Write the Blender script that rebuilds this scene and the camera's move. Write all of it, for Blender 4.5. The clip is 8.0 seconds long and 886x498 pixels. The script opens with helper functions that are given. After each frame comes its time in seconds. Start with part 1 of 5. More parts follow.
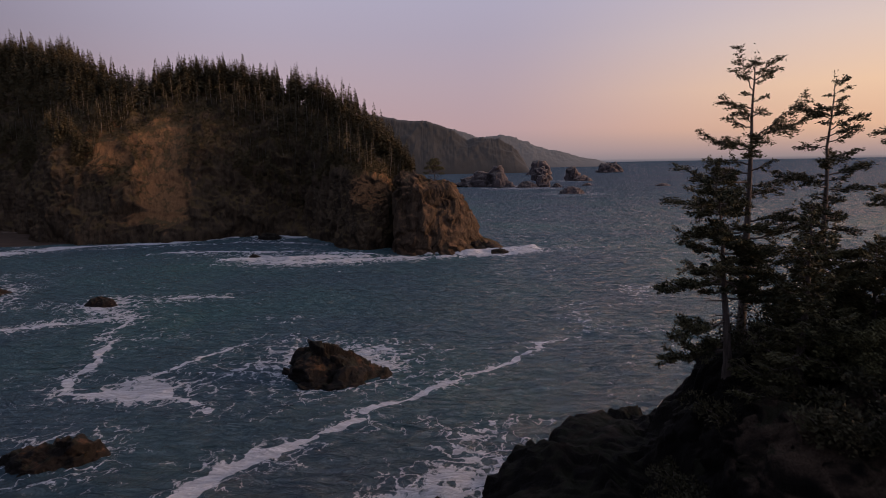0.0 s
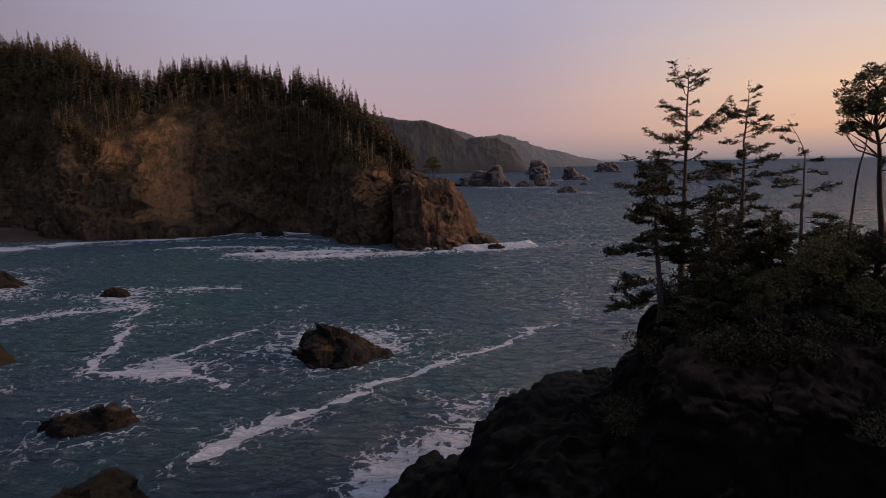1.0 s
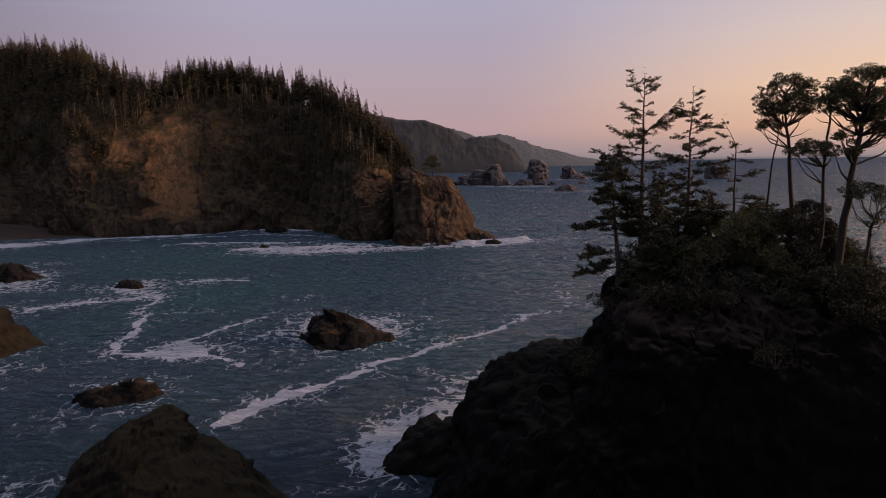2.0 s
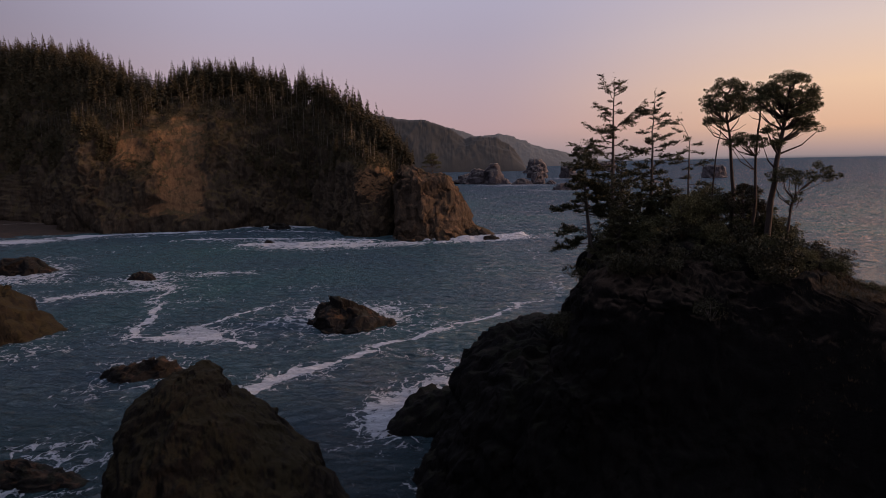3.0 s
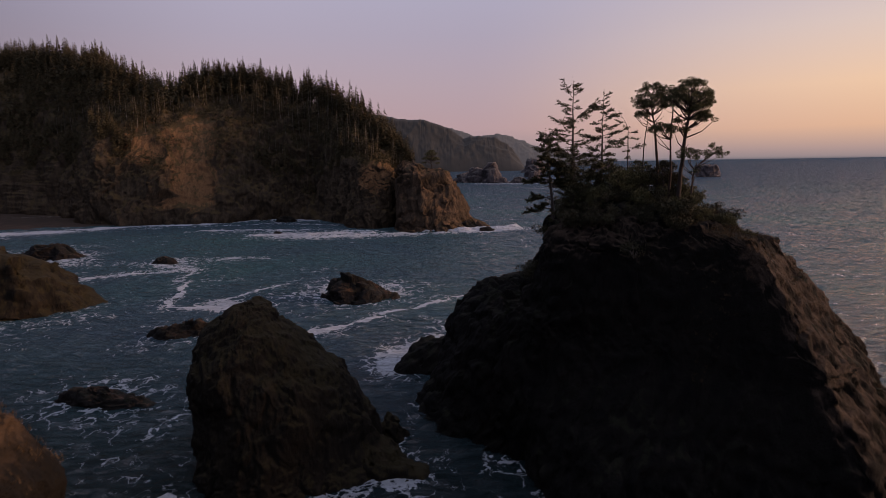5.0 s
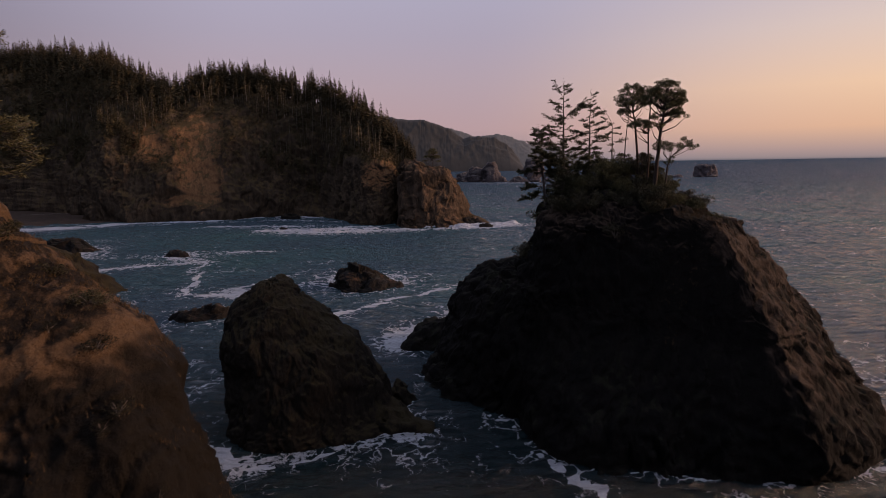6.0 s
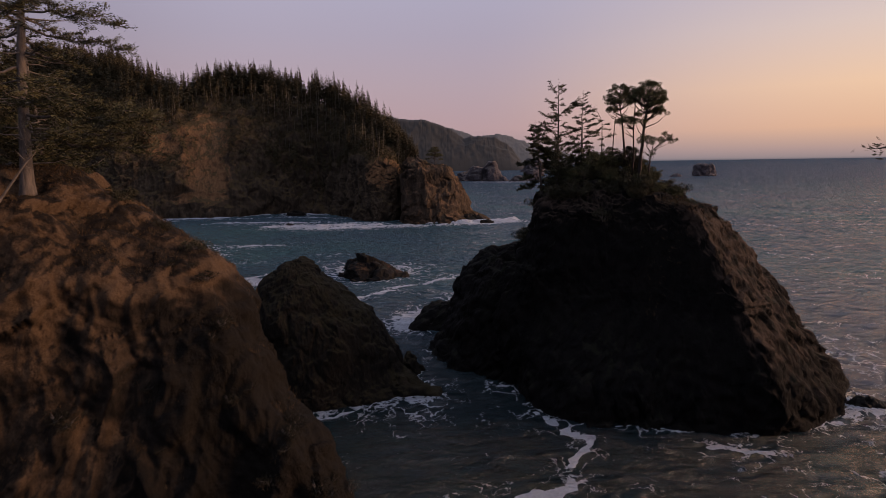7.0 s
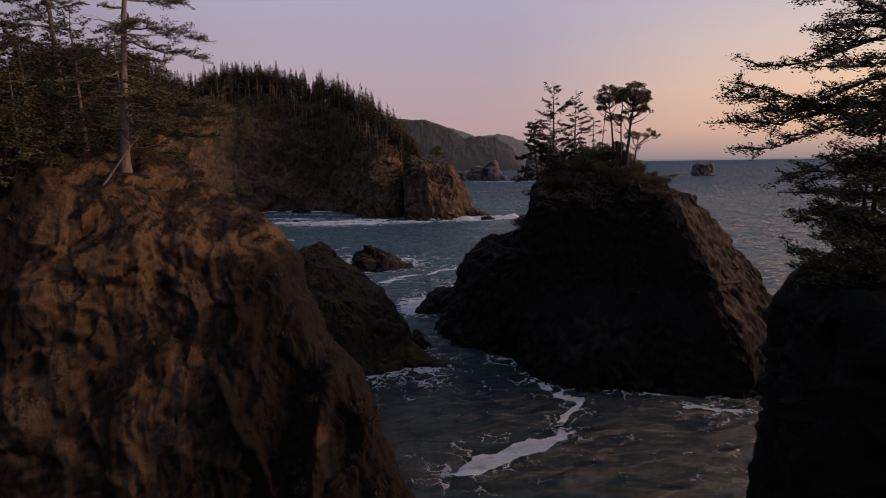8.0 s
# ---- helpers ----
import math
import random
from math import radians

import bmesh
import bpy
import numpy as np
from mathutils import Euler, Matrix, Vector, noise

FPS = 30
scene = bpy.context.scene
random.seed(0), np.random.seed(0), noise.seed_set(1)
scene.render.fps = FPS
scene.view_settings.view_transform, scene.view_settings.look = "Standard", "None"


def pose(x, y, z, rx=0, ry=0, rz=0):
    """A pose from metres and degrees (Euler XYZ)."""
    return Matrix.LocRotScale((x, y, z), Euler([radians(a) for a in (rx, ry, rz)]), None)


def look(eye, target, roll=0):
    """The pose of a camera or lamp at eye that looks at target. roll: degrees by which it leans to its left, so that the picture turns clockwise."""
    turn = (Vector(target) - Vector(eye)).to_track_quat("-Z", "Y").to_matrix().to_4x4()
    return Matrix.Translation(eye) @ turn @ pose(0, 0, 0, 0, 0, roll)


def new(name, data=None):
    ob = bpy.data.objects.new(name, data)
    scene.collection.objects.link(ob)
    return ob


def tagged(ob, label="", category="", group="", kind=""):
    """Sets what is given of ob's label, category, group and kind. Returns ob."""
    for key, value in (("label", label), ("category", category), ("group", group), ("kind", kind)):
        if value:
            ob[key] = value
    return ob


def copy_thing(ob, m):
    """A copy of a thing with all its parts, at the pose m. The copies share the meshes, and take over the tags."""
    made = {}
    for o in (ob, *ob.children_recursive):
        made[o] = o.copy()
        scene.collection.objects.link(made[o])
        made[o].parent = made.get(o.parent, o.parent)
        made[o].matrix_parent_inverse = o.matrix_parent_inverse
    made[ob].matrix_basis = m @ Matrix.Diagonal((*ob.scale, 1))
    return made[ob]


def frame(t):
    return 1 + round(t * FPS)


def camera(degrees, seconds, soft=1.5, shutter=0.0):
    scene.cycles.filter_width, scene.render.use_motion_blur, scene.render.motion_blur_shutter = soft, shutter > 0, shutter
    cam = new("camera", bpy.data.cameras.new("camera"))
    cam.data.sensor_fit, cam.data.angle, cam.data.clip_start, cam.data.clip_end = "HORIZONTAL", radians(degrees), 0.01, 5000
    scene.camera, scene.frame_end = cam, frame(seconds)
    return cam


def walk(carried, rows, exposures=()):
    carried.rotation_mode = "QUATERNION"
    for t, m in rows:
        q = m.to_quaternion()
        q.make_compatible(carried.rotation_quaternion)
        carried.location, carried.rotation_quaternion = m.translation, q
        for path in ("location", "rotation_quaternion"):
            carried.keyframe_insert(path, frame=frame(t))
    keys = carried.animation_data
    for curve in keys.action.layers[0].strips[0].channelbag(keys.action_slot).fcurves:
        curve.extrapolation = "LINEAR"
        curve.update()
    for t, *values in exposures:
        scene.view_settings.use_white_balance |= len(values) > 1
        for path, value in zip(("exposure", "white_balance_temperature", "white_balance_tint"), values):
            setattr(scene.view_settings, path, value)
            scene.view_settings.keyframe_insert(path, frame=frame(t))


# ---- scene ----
cam = camera(74.9, 8.0, soft=0.5, shutter=0.25)
METRES, EYE, TILT, LEAN, TURN = 65.0, 36.2, -8.7, 1.0, 0.0
ROWS = [
    (0.0, 0.0, 0.0, 0.0, 0.0, 0.0, -0.0),
    (0.5, 0.0024, -0.0601, -0.0134, -0.05, -0.02, -0.04),
    (1.0, 0.0043, -0.1207, -0.0268, -0.09, -0.03, -0.04),
    (1.5, 0.0061, -0.1817, -0.0408, -0.12, -0.04, -0.03),
    (3.0, 0.0117, -0.3567, -0.0833, -0.15, -0.08, 0.02),
    (3.5, 0.0132, -0.4175, -0.0996, -0.17, -0.07, -0.0),
    (4.0, 0.0145, -0.4788, -0.1159, -0.2, -0.07, -0.01),
    (4.5, 0.0155, -0.5396, -0.1325, -0.22, -0.07, -0.05),
    (6.0, 0.0057, -0.7217, -0.1835, -0.3, -0.03, -0.13),
    (6.5, -0.0009, -0.7828, -0.2004, -0.3, -0.02, -0.12),
    (7.0, -0.0077, -0.8453, -0.2174, -0.26, -0.03, -0.13),
    (7.5, -0.0139, -0.906, -0.234, -0.23, -0.03, -0.16),
    (8.0, -0.0184, -0.9661, -0.2506, -0.2, -0.01, -0.17),
]
walk(cam, [(t, pose(0, 0, EYE, TILT, LEAN, TURN) @ pose(METRES * x, METRES * y, METRES * z, 90 + pitch, roll, yaw)) for t, x, y, z, yaw, pitch, roll in ROWS])

from mathutils.bvhtree import BVHTree

# ---- world, sun ----
SUNSET = radians(62)          # compass turn of the glow, from straight ahead towards the right
SKY_STRENGTH = 1.0
world = bpy.data.worlds.new("dusk_sky")
scene.world = world
world.use_nodes = True
wn, wl = world.node_tree.nodes, world.node_tree.links
wn.clear()


def wnode(kind, **kw):
    n = wn.new(kind)
    for k, v in kw.items():
        if k == "op":
            n.operation = v
        elif k == "blend":
            n.blend_type = v
    return n


def ramp_fill(node, stops):
    e = node.color_ramp.elements
    while len(e) > 1:
        e.remove(e[-1])
    e[0].position, e[0].color = stops[0][0], (*stops[0][1], 1)
    for p, c in stops[1:]:
        el = e.new(p)
        el.color = (*c, 1)


coord = wnode("ShaderNodeTexCoord")
sep = wnode("ShaderNodeSeparateXYZ")
wl.new(coord.outputs["Generated"], sep.inputs[0])
# turn towards the glow: cosine between the direction and the sunset, 0..1
dotn = wnode("ShaderNodeVectorMath", op="DOT_PRODUCT")
dotn.inputs[1].default_value = (math.sin(SUNSET), math.cos(SUNSET), 0)
wl.new(coord.outputs["Generated"], dotn.inputs[0])
half = wnode("ShaderNodeMath", op="MULTIPLY_ADD")
half.inputs[1].default_value, half.inputs[2].default_value = 0.5, 0.5
wl.new(dotn.outputs["Value"], half.inputs[0])
elev = wnode("ShaderNodeMath", op="MULTIPLY_ADD")     # z -0.1..0.9 to 0..1
elev.inputs[1].default_value, elev.inputs[2].default_value = 1.0, 0.1
wl.new(sep.outputs["Z"], elev.inputs[0])


def sky_ramp(stops):
    r = wn.new("ShaderNodeValToRGB")
    ramp_fill(r, [(p, (0.98 * c[0], c[1], 1.015 * c[2])) for p, c in stops])
    wl.new(elev.outputs[0], r.inputs[0])
    return r


# stops: 0.1 is the horizon
glow = sky_ramp([(0.0, (0.10, 0.105, 0.12)), (0.0958, (0.17, 0.15, 0.17)), (0.0974, (0.33, 0.25, 0.25)), (0.108, (0.46, 0.31, 0.28)), (0.14, (0.80, 0.47, 0.30)), (0.20, (0.92, 0.60, 0.39)),
                 (0.28, (0.78, 0.60, 0.52)), (0.38, (0.56, 0.50, 0.58)), (0.6, (0.42, 0.41, 0.55)), (1.0, (0.34, 0.36, 0.50))])
side = sky_ramp([(0.0, (0.09, 0.10, 0.115)), (0.0958, (0.15, 0.14, 0.17)), (0.0974, (0.27, 0.225, 0.25)), (0.112, (0.36, 0.27, 0.29)), (0.15, (0.49, 0.33, 0.345)), (0.22, (0.47, 0.355, 0.40)),
                 (0.30, (0.43, 0.37, 0.46)), (0.38, (0.43, 0.40, 0.52)), (0.6, (0.37, 0.37, 0.51)), (1.0, (0.33, 0.35, 0.49))])
back = sky_ramp([(0.0, (0.02, 0.025, 0.03)), (0.1, (0.045, 0.045, 0.065)), (0.3, (0.06, 0.06, 0.095)), (0.55, (0.15, 0.15, 0.23)), (1.0, (0.32, 0.34, 0.48))])
turn_a = wnode("ShaderNodeMapRange")
turn_a.interpolation_type = "SMOOTHSTEP"
turn_a.inputs[1].default_value, turn_a.inputs[2].default_value = 0.75, 1.0
wl.new(half.outputs[0], turn_a.inputs[0])
turn_b = wnode("ShaderNodeMapRange")
turn_b.interpolation_type = "SMOOTHSTEP"
turn_b.inputs[1].default_value, turn_b.inputs[2].default_value = 0.15, 0.62
wl.new(half.outputs[0], turn_b.inputs[0])
mix_a, mix_b = wn.new("ShaderNodeMix"), wn.new("ShaderNodeMix")
for m, f, a, b in ((mix_a, turn_a, side, glow), (mix_b, turn_b, back, mix_a)):
    m.data_type = "RGBA"
    wl.new(f.outputs[0], m.inputs["Factor"])
    wl.new(a.outputs["Color"] if a is back or a is side else a.outputs["Result"], m.inputs[6])
    wl.new(b.outputs["Color"] if b is glow else b.outputs[2], m.inputs[7])
bgn, won = wn.new("ShaderNodeBackground"), wn.new("ShaderNodeOutputWorld")
bgn.inputs["Strength"].default_value = SKY_STRENGTH
wl.new(mix_b.outputs[2], bgn.inputs["Color"])
wl.new(bgn.outputs[0], won.inputs["Surface"])

sun_data = bpy.data.lights.new("afterglow_sun", "SUN")
sun_data.energy, sun_data.angle, sun_data.color = 2.3, radians(20), (1.0, 0.60, 0.38)
sun = new("afterglow_sun", sun_data)
SUN_AZ, SUN_EL = radians(93), radians(10)
sun.matrix_world = look((math.sin(SUN_AZ) * 300, math.cos(SUN_AZ) * 300, 300 * math.tan(SUN_EL)), (0, 0, 0))

# ---- noise on arrays ----


def hashed(ix, iy, iz, seed):
    h = (ix * 374761393 + iy * 668265263 + iz * 1442695041 + seed * 974634777) & 0xFFFFFFFF
    h = ((h ^ (h >> 13)) * 1274126177) & 0xFFFFFFFF
    h = ((h ^ (h >> 16)) * 2246822519) & 0xFFFFFFFF
    return ((h ^ (h >> 15)) & 0xFFFFFF) / float(0xFFFFFF)


SLOPES = np.random.default_rng(3).normal(size=(256, 3))
SLOPES /= np.linalg.norm(SLOPES, axis=1, keepdims=True)


def vnoise(p, seed=0):
    """Smooth gradient noise, about -1..1, at the rows of p."""
    i = np.floor(p).astype(np.int64)
    r = p - i
    f = r * r * r * (r * (r * 6 - 15) + 10)
    out = 0
    for dx in (0, 1):
        for dy in (0, 1):
            for dz in (0, 1):
                w = (f[:, 0] if dx else 1 - f[:, 0]) * (f[:, 1] if dy else 1 - f[:, 1]) * (f[:, 2] if dz else 1 - f[:, 2])
                g = SLOPES[(hashed(i[:, 0] + dx, i[:, 1] + dy, i[:, 2] + dz, seed) * 255.999).astype(int)]
                out = out + w * (g[:, 0] * (r[:, 0] - dx) + g[:, 1] * (r[:, 1] - dy) + g[:, 2] * (r[:, 2] - dz))
    return out * 1.7


def fbm(p, octaves=4, seed=0, gain=0.5):
    out, a, total = 0, 1.0, 0
    for o in range(octaves):
        out = out + a * vnoise(p * 2.03 ** o + 17.3 * o, seed + o)
        total += a
        a *= gain
    return out / total


def ridged(p, octaves=3, seed=0):
    out, a, total = 0, 1.0, 0
    for o in range(octaves):
        out = out + a * (1 - 2 * np.abs(vnoise(p * 2.1 ** o + 9.1 * o, seed + 31 + o)))
        total += a
        a *= 0.5
    return out / total


def cells(p, seed=0):
    """Distance to the nearest scattered point: broken, faceted relief."""
    i = np.floor(p).astype(np.int64)
    best = np.full(len(p), 9.0)
    for dx in (-1, 0, 1):
        for dy in (-1, 0, 1):
            for dz in (-1, 0, 1):
                c = i + (dx, dy, dz)
                q = np.stack([c[:, k] + hashed(c[:, 0], c[:, 1], c[:, 2], seed + 50 + k) for k in range(3)], 1)
                best = np.minimum(best, ((p - q) ** 2).sum(1))
    return np.sqrt(best)


def shards(p, seed=0):
    """Broken blocks: every scattered cell is a tilted plane, with a step to the next."""
    i = np.floor(p).astype(np.int64)
    best, out = np.full(len(p), 9.0), np.zeros(len(p))
    for dx in (-1, 0, 1):
        for dy in (-1, 0, 1):
            for dz in (-1, 0, 1):
                c = i + (dx, dy, dz)
                h = [hashed(c[:, 0], c[:, 1], c[:, 2], seed + 150 + k) for k in range(3)]
                r = p - c - np.stack(h, 1)
                d = (r * r).sum(1)
                w = np.nonzero(d < best)[0]
                best[w] = d[w]
                g = SLOPES[(h[0][w] * 255.99).astype(int)]
                out[w] = h[1][w] - 0.5 + 0.9 * (g * r[w]).sum(1)
    return out


def catmull(table, s):
    """Smooth rows of a table at the fractional row numbers s."""
    table = np.asarray(table, float)
    n = len(table)
    i = np.clip(np.floor(s).astype(int), 0, n - 2)
    f = (s - i)[:, None]
    p0, p1, p2, p3 = (table[np.clip(i + k, 0, n - 1)] for k in (-1, 0, 1, 2))
    return 0.5 * (2 * p1 + (p2 - p0) * f + (2 * p0 - 5 * p1 + 4 * p2 - p3) * f ** 2 + (3 * p1 - p0 - 3 * p2 + p3) * f ** 3)


# ---- meshes ----


def mesh_of(name, verts, faces, mats, smooth=False):
    me = bpy.data.meshes.new(name)
    me.from_pydata(np.asarray(verts, float).tolist(), [], [list(f) for f in faces])
    for m in mats if isinstance(mats, (list, tuple)) else [mats]:
        me.materials.append(m)
    if smooth:
        me.polygons.foreach_set("use_smooth", [True] * len(me.polygons))
    me.update()
    return me


def part(name, me, parent=None, label=""):
    ob = new(name, me)
    ob.parent = parent
    return tagged(ob, label)


def empty(name, m=None):
    ob = new(name)
    if m is not None:
        ob.matrix_basis = m
    return ob


def grid_faces(nu, nv, wrap=False):
    """Quads of a grid of nv rows of nu points."""
    u = np.arange(nu if wrap else nu - 1)
    v = np.arange(nv - 1)
    a = (v[:, None] * nu + u[None]).ravel()
    b = (v[:, None] * nu + ((u + 1) % nu)[None]).ravel()
    return np.stack([a, b, b + nu, a + nu], 1).tolist()


def grid_normals(p, wrap=False):
    """Normals of points laid out as rows x columns x 3."""
    if wrap:
        du = np.roll(p, -1, 1) - np.roll(p, 1, 1)
    else:
        du = np.gradient(p, axis=1)
    dv = np.gradient(p, axis=0)
    n = np.cross(du, dv)
    return n / np.maximum(np.linalg.norm(n, axis=2, keepdims=True), 1e-9)


def roughen(p, n, size, amp, seed, fine=1.0, gully=0.4, facet=0.0, shard=1.0):
    """Breaks a surface up: lumps, upright gullies, cracks and crags."""
    q = p.reshape(-1, 3)
    warp = q + np.stack([fbm(q / size, 2, seed + 60 + k) for k in range(3)], 1) * size * 0.6
    up = warp * (1, 1, gully)
    d = amp * (0.75 * fbm(q / size, 3, seed) + 0.38 * ridged(up / (size * 0.6), 3, seed + 3) + 0.10)
    d += fine * amp * (0.24 * ridged(warp * (1, 1, 0.7) / (size * 0.24), 3, seed + 13) + 0.11 * ridged(q / (size * 0.1), 1, seed + 19) )
    d += shard * amp * (0.52 * shards(warp * (1, 1, 0.62) / (size * 0.42), seed + 7) + 0.20 * shards((q + 0.3 * (warp - q)) * (1, 1, 0.8) / (size * 0.15), seed + 8))
    if facet:                             # broad broken faces
        d += facet * amp * (0.5 - cells(warp * (1, 1, 0.6) / (size * 0.75), seed + 29))
    return p + n * d.reshape(p.shape[:2])[..., None]


def loft(rings, nseg, nrow, size, amp, seed, fine=1.0, gully=0.4, facet=0.0, shard=1.0):
    """A closed rock from rings (z, x, y, radii by even turns from +x): vertices and faces."""
    k = len(rings[0][3])
    table = np.array([[r[0], r[1], r[2], *r[3]] for r in rings], float)
    s = np.linspace(0, len(rings) - 1, nrow)
    rows = catmull(table, s)
    a = np.linspace(0, 2 * math.pi, nseg, endpoint=False)
    ks = a / (2 * math.pi) * k
    i, f = np.floor(ks).astype(int), ks - np.floor(ks)
    rad = rows[:, 3:]
    p0, p1, p2, p3 = (rad[:, (i + o) % k] for o in (-1, 0, 1, 2))
    r = 0.5 * (2 * p1 + (p2 - p0) * f + (2 * p0 - 5 * p1 + 4 * p2 - p3) * f ** 2 + (3 * p1 - p0 - 3 * p2 + p3) * f ** 3)
    r = np.maximum(r, 0.02)
    p = np.stack([rows[:, 1:2] + r * np.cos(a), rows[:, 2:3] + r * np.sin(a), np.repeat(rows[:, 0:1], nseg, 1)], 2)
    p = roughen(p, grid_normals(p, True), size, amp, seed, fine, gully, facet, shard)
    verts = np.vstack([p.reshape(-1, 3), p[-1].mean(0)[None]])
    faces = grid_faces(nseg, nrow, True)
    top, last = len(verts) - 1, (nrow - 1) * nseg
    faces += [[last + j, last + (j + 1) % nseg, top] for j in range(nseg)]
    return verts, faces


def boulder(x, y, rx, ry, h, turn, seed, nseg=48, nrow=20, sink=0.8, peak=0.0, mesa=0.0):
    """A low wave-worn rock; peak moves its top along its length."""
    rings = [(-sink, 0, 0, (1.05,) * 8), (0.0, 0, 0, (1.0, 0.9, 1.0, 0.95, 1.0, 0.9, 0.95, 1.0)), (h * 0.45, peak * 0.3, 0, (0.74, 0.8, 0.82, 0.75, 0.78, 0.8, 0.72, 0.8)),
             (h * 0.82, peak * 0.7, 0, (0.42, 0.5, 0.45, 0.4, 0.5, 0.45, 0.4, 0.45)), (h, peak, 0, (0.12,) * 8)]
    rings = [(z, a, b, tuple(q + mesa * (t - q) for q in r)) for (z, a, b, r), t in zip(rings, (1.05, 1.0, 0.9, 0.8, 0.5))]
    v, f = loft(rings, nseg, nrow, 1.1, 0.0, seed)
    c, s = math.cos(turn), math.sin(turn)
    v = np.stack([x + c * v[:, 0] * rx - s * v[:, 1] * ry, y + s * v[:, 0] * rx + c * v[:, 1] * ry, v[:, 2]], 1)
    p = v[:-1].reshape(nrow, nseg, 3)
    size = max(min(rx, ry), h) * 0.9
    p = roughen(p, grid_normals(p, True), size * 1.9, min(0.30 * size, 0.5 * h + 0.1), seed, 0.45, 0.8, 0.4, 1.5)
    return np.vstack([p.reshape(-1, 3), p[-1].mean(0)[None]]), f


def ground_of(*meshes):
    """A look-up of the height of the ground at x, y."""
    vs, fs = [], []
    for me in meshes:
        base = len(vs)
        vs += [v.co.copy() for v in me.vertices]
        fs += [[base + i for i in p.vertices] for p in me.polygons]
    tree = BVHTree.FromPolygons(vs, fs)

    def height(x, y, default=None):
        hit = tree.ray_cast(Vector((x, y, 500)), Vector((0, 0, -1)))
        return hit[0].z if hit[0] is not None else default
    return height


# ---- materials ----


def material(name):
    m = bpy.data.materials.new(name)
    m.use_nodes = True
    nt = m.node_tree
    return m, nt, nt.nodes["Principled BSDF"]


def noise_node(nt, vec, scale, detail=5.0, rough=0.55, distort=0.0):
    n = nt.nodes.new("ShaderNodeTexNoise")
    n.inputs["Scale"].default_value, n.inputs["Detail"].default_value = scale, detail
    n.inputs["Roughness"].default_value, n.inputs["Distortion"].default_value = rough, distort
    if vec is not None:
        nt.links.new(vec, n.inputs["Vector"])
    return n.outputs["Fac"]


def ramp_node(nt, fac, stops):
    r = nt.nodes.new("ShaderNodeValToRGB")
    ramp_fill(r, stops)
    nt.links.new(fac, r.inputs[0])
    return r.outputs["Color"]


def mix_node(nt, fac, a, b, blend="MIX"):
    m = nt.nodes.new("ShaderNodeMix")
    m.data_type, m.blend_type = "RGBA", blend
    for sock, v in ((m.inputs["Factor"], fac), (m.inputs[6], a), (m.inputs[7], b)):
        if isinstance(v, (int, float)):
            sock.default_value = v
        elif isinstance(v, tuple):
            sock.default_value = (*v, 1)
        else:
            nt.links.new(v, sock)
    return m.outputs[2]


def math_node(nt, op, a, b=0.0, c=0.0, clamp=False):
    m = nt.nodes.new("ShaderNodeMath")
    m.operation, m.use_clamp = op, clamp
    for sock, v in zip(m.inputs, (a, b, c)):
        if isinstance(v, (int, float)):
            sock.default_value = v
        else:
            nt.links.new(v, sock)
    return m.outputs[0]


def step_node(nt, v, lo, hi):
    m = nt.nodes.new("ShaderNodeMapRange")
    m.interpolation_type = "SMOOTHSTEP"
    m.inputs[1].default_value, m.inputs[2].default_value = lo, hi
    nt.links.new(v, m.inputs[0])
    return m.outputs[0]


def bump_node(nt, height, strength, distance, under=None):
    b = nt.nodes.new("ShaderNodeBump")
    b.inputs["Strength"].default_value, b.inputs["Distance"].default_value = strength, distance
    nt.links.new(height, b.inputs["Height"])
    if under is not None:
        nt.links.new(under, b.inputs["Normal"])
    return b.outputs[0]


def place_node(nt, scale=(1, 1, 1)):
    g = nt.nodes.new("ShaderNodeTexCoord")
    m = nt.nodes.new("ShaderNodeMapping")
    m.inputs["Scale"].default_value = scale
    nt.links.new(g.outputs["Object"], m.inputs["Vector"])
    return m.outputs[0]


def slope_node(nt):
    g = nt.nodes.new("ShaderNodeNewGeometry")
    s = nt.nodes.new("ShaderNodeSeparateXYZ")
    nt.links.new(g.outputs["Normal"], s.inputs[0])
    return s.outputs["Z"]


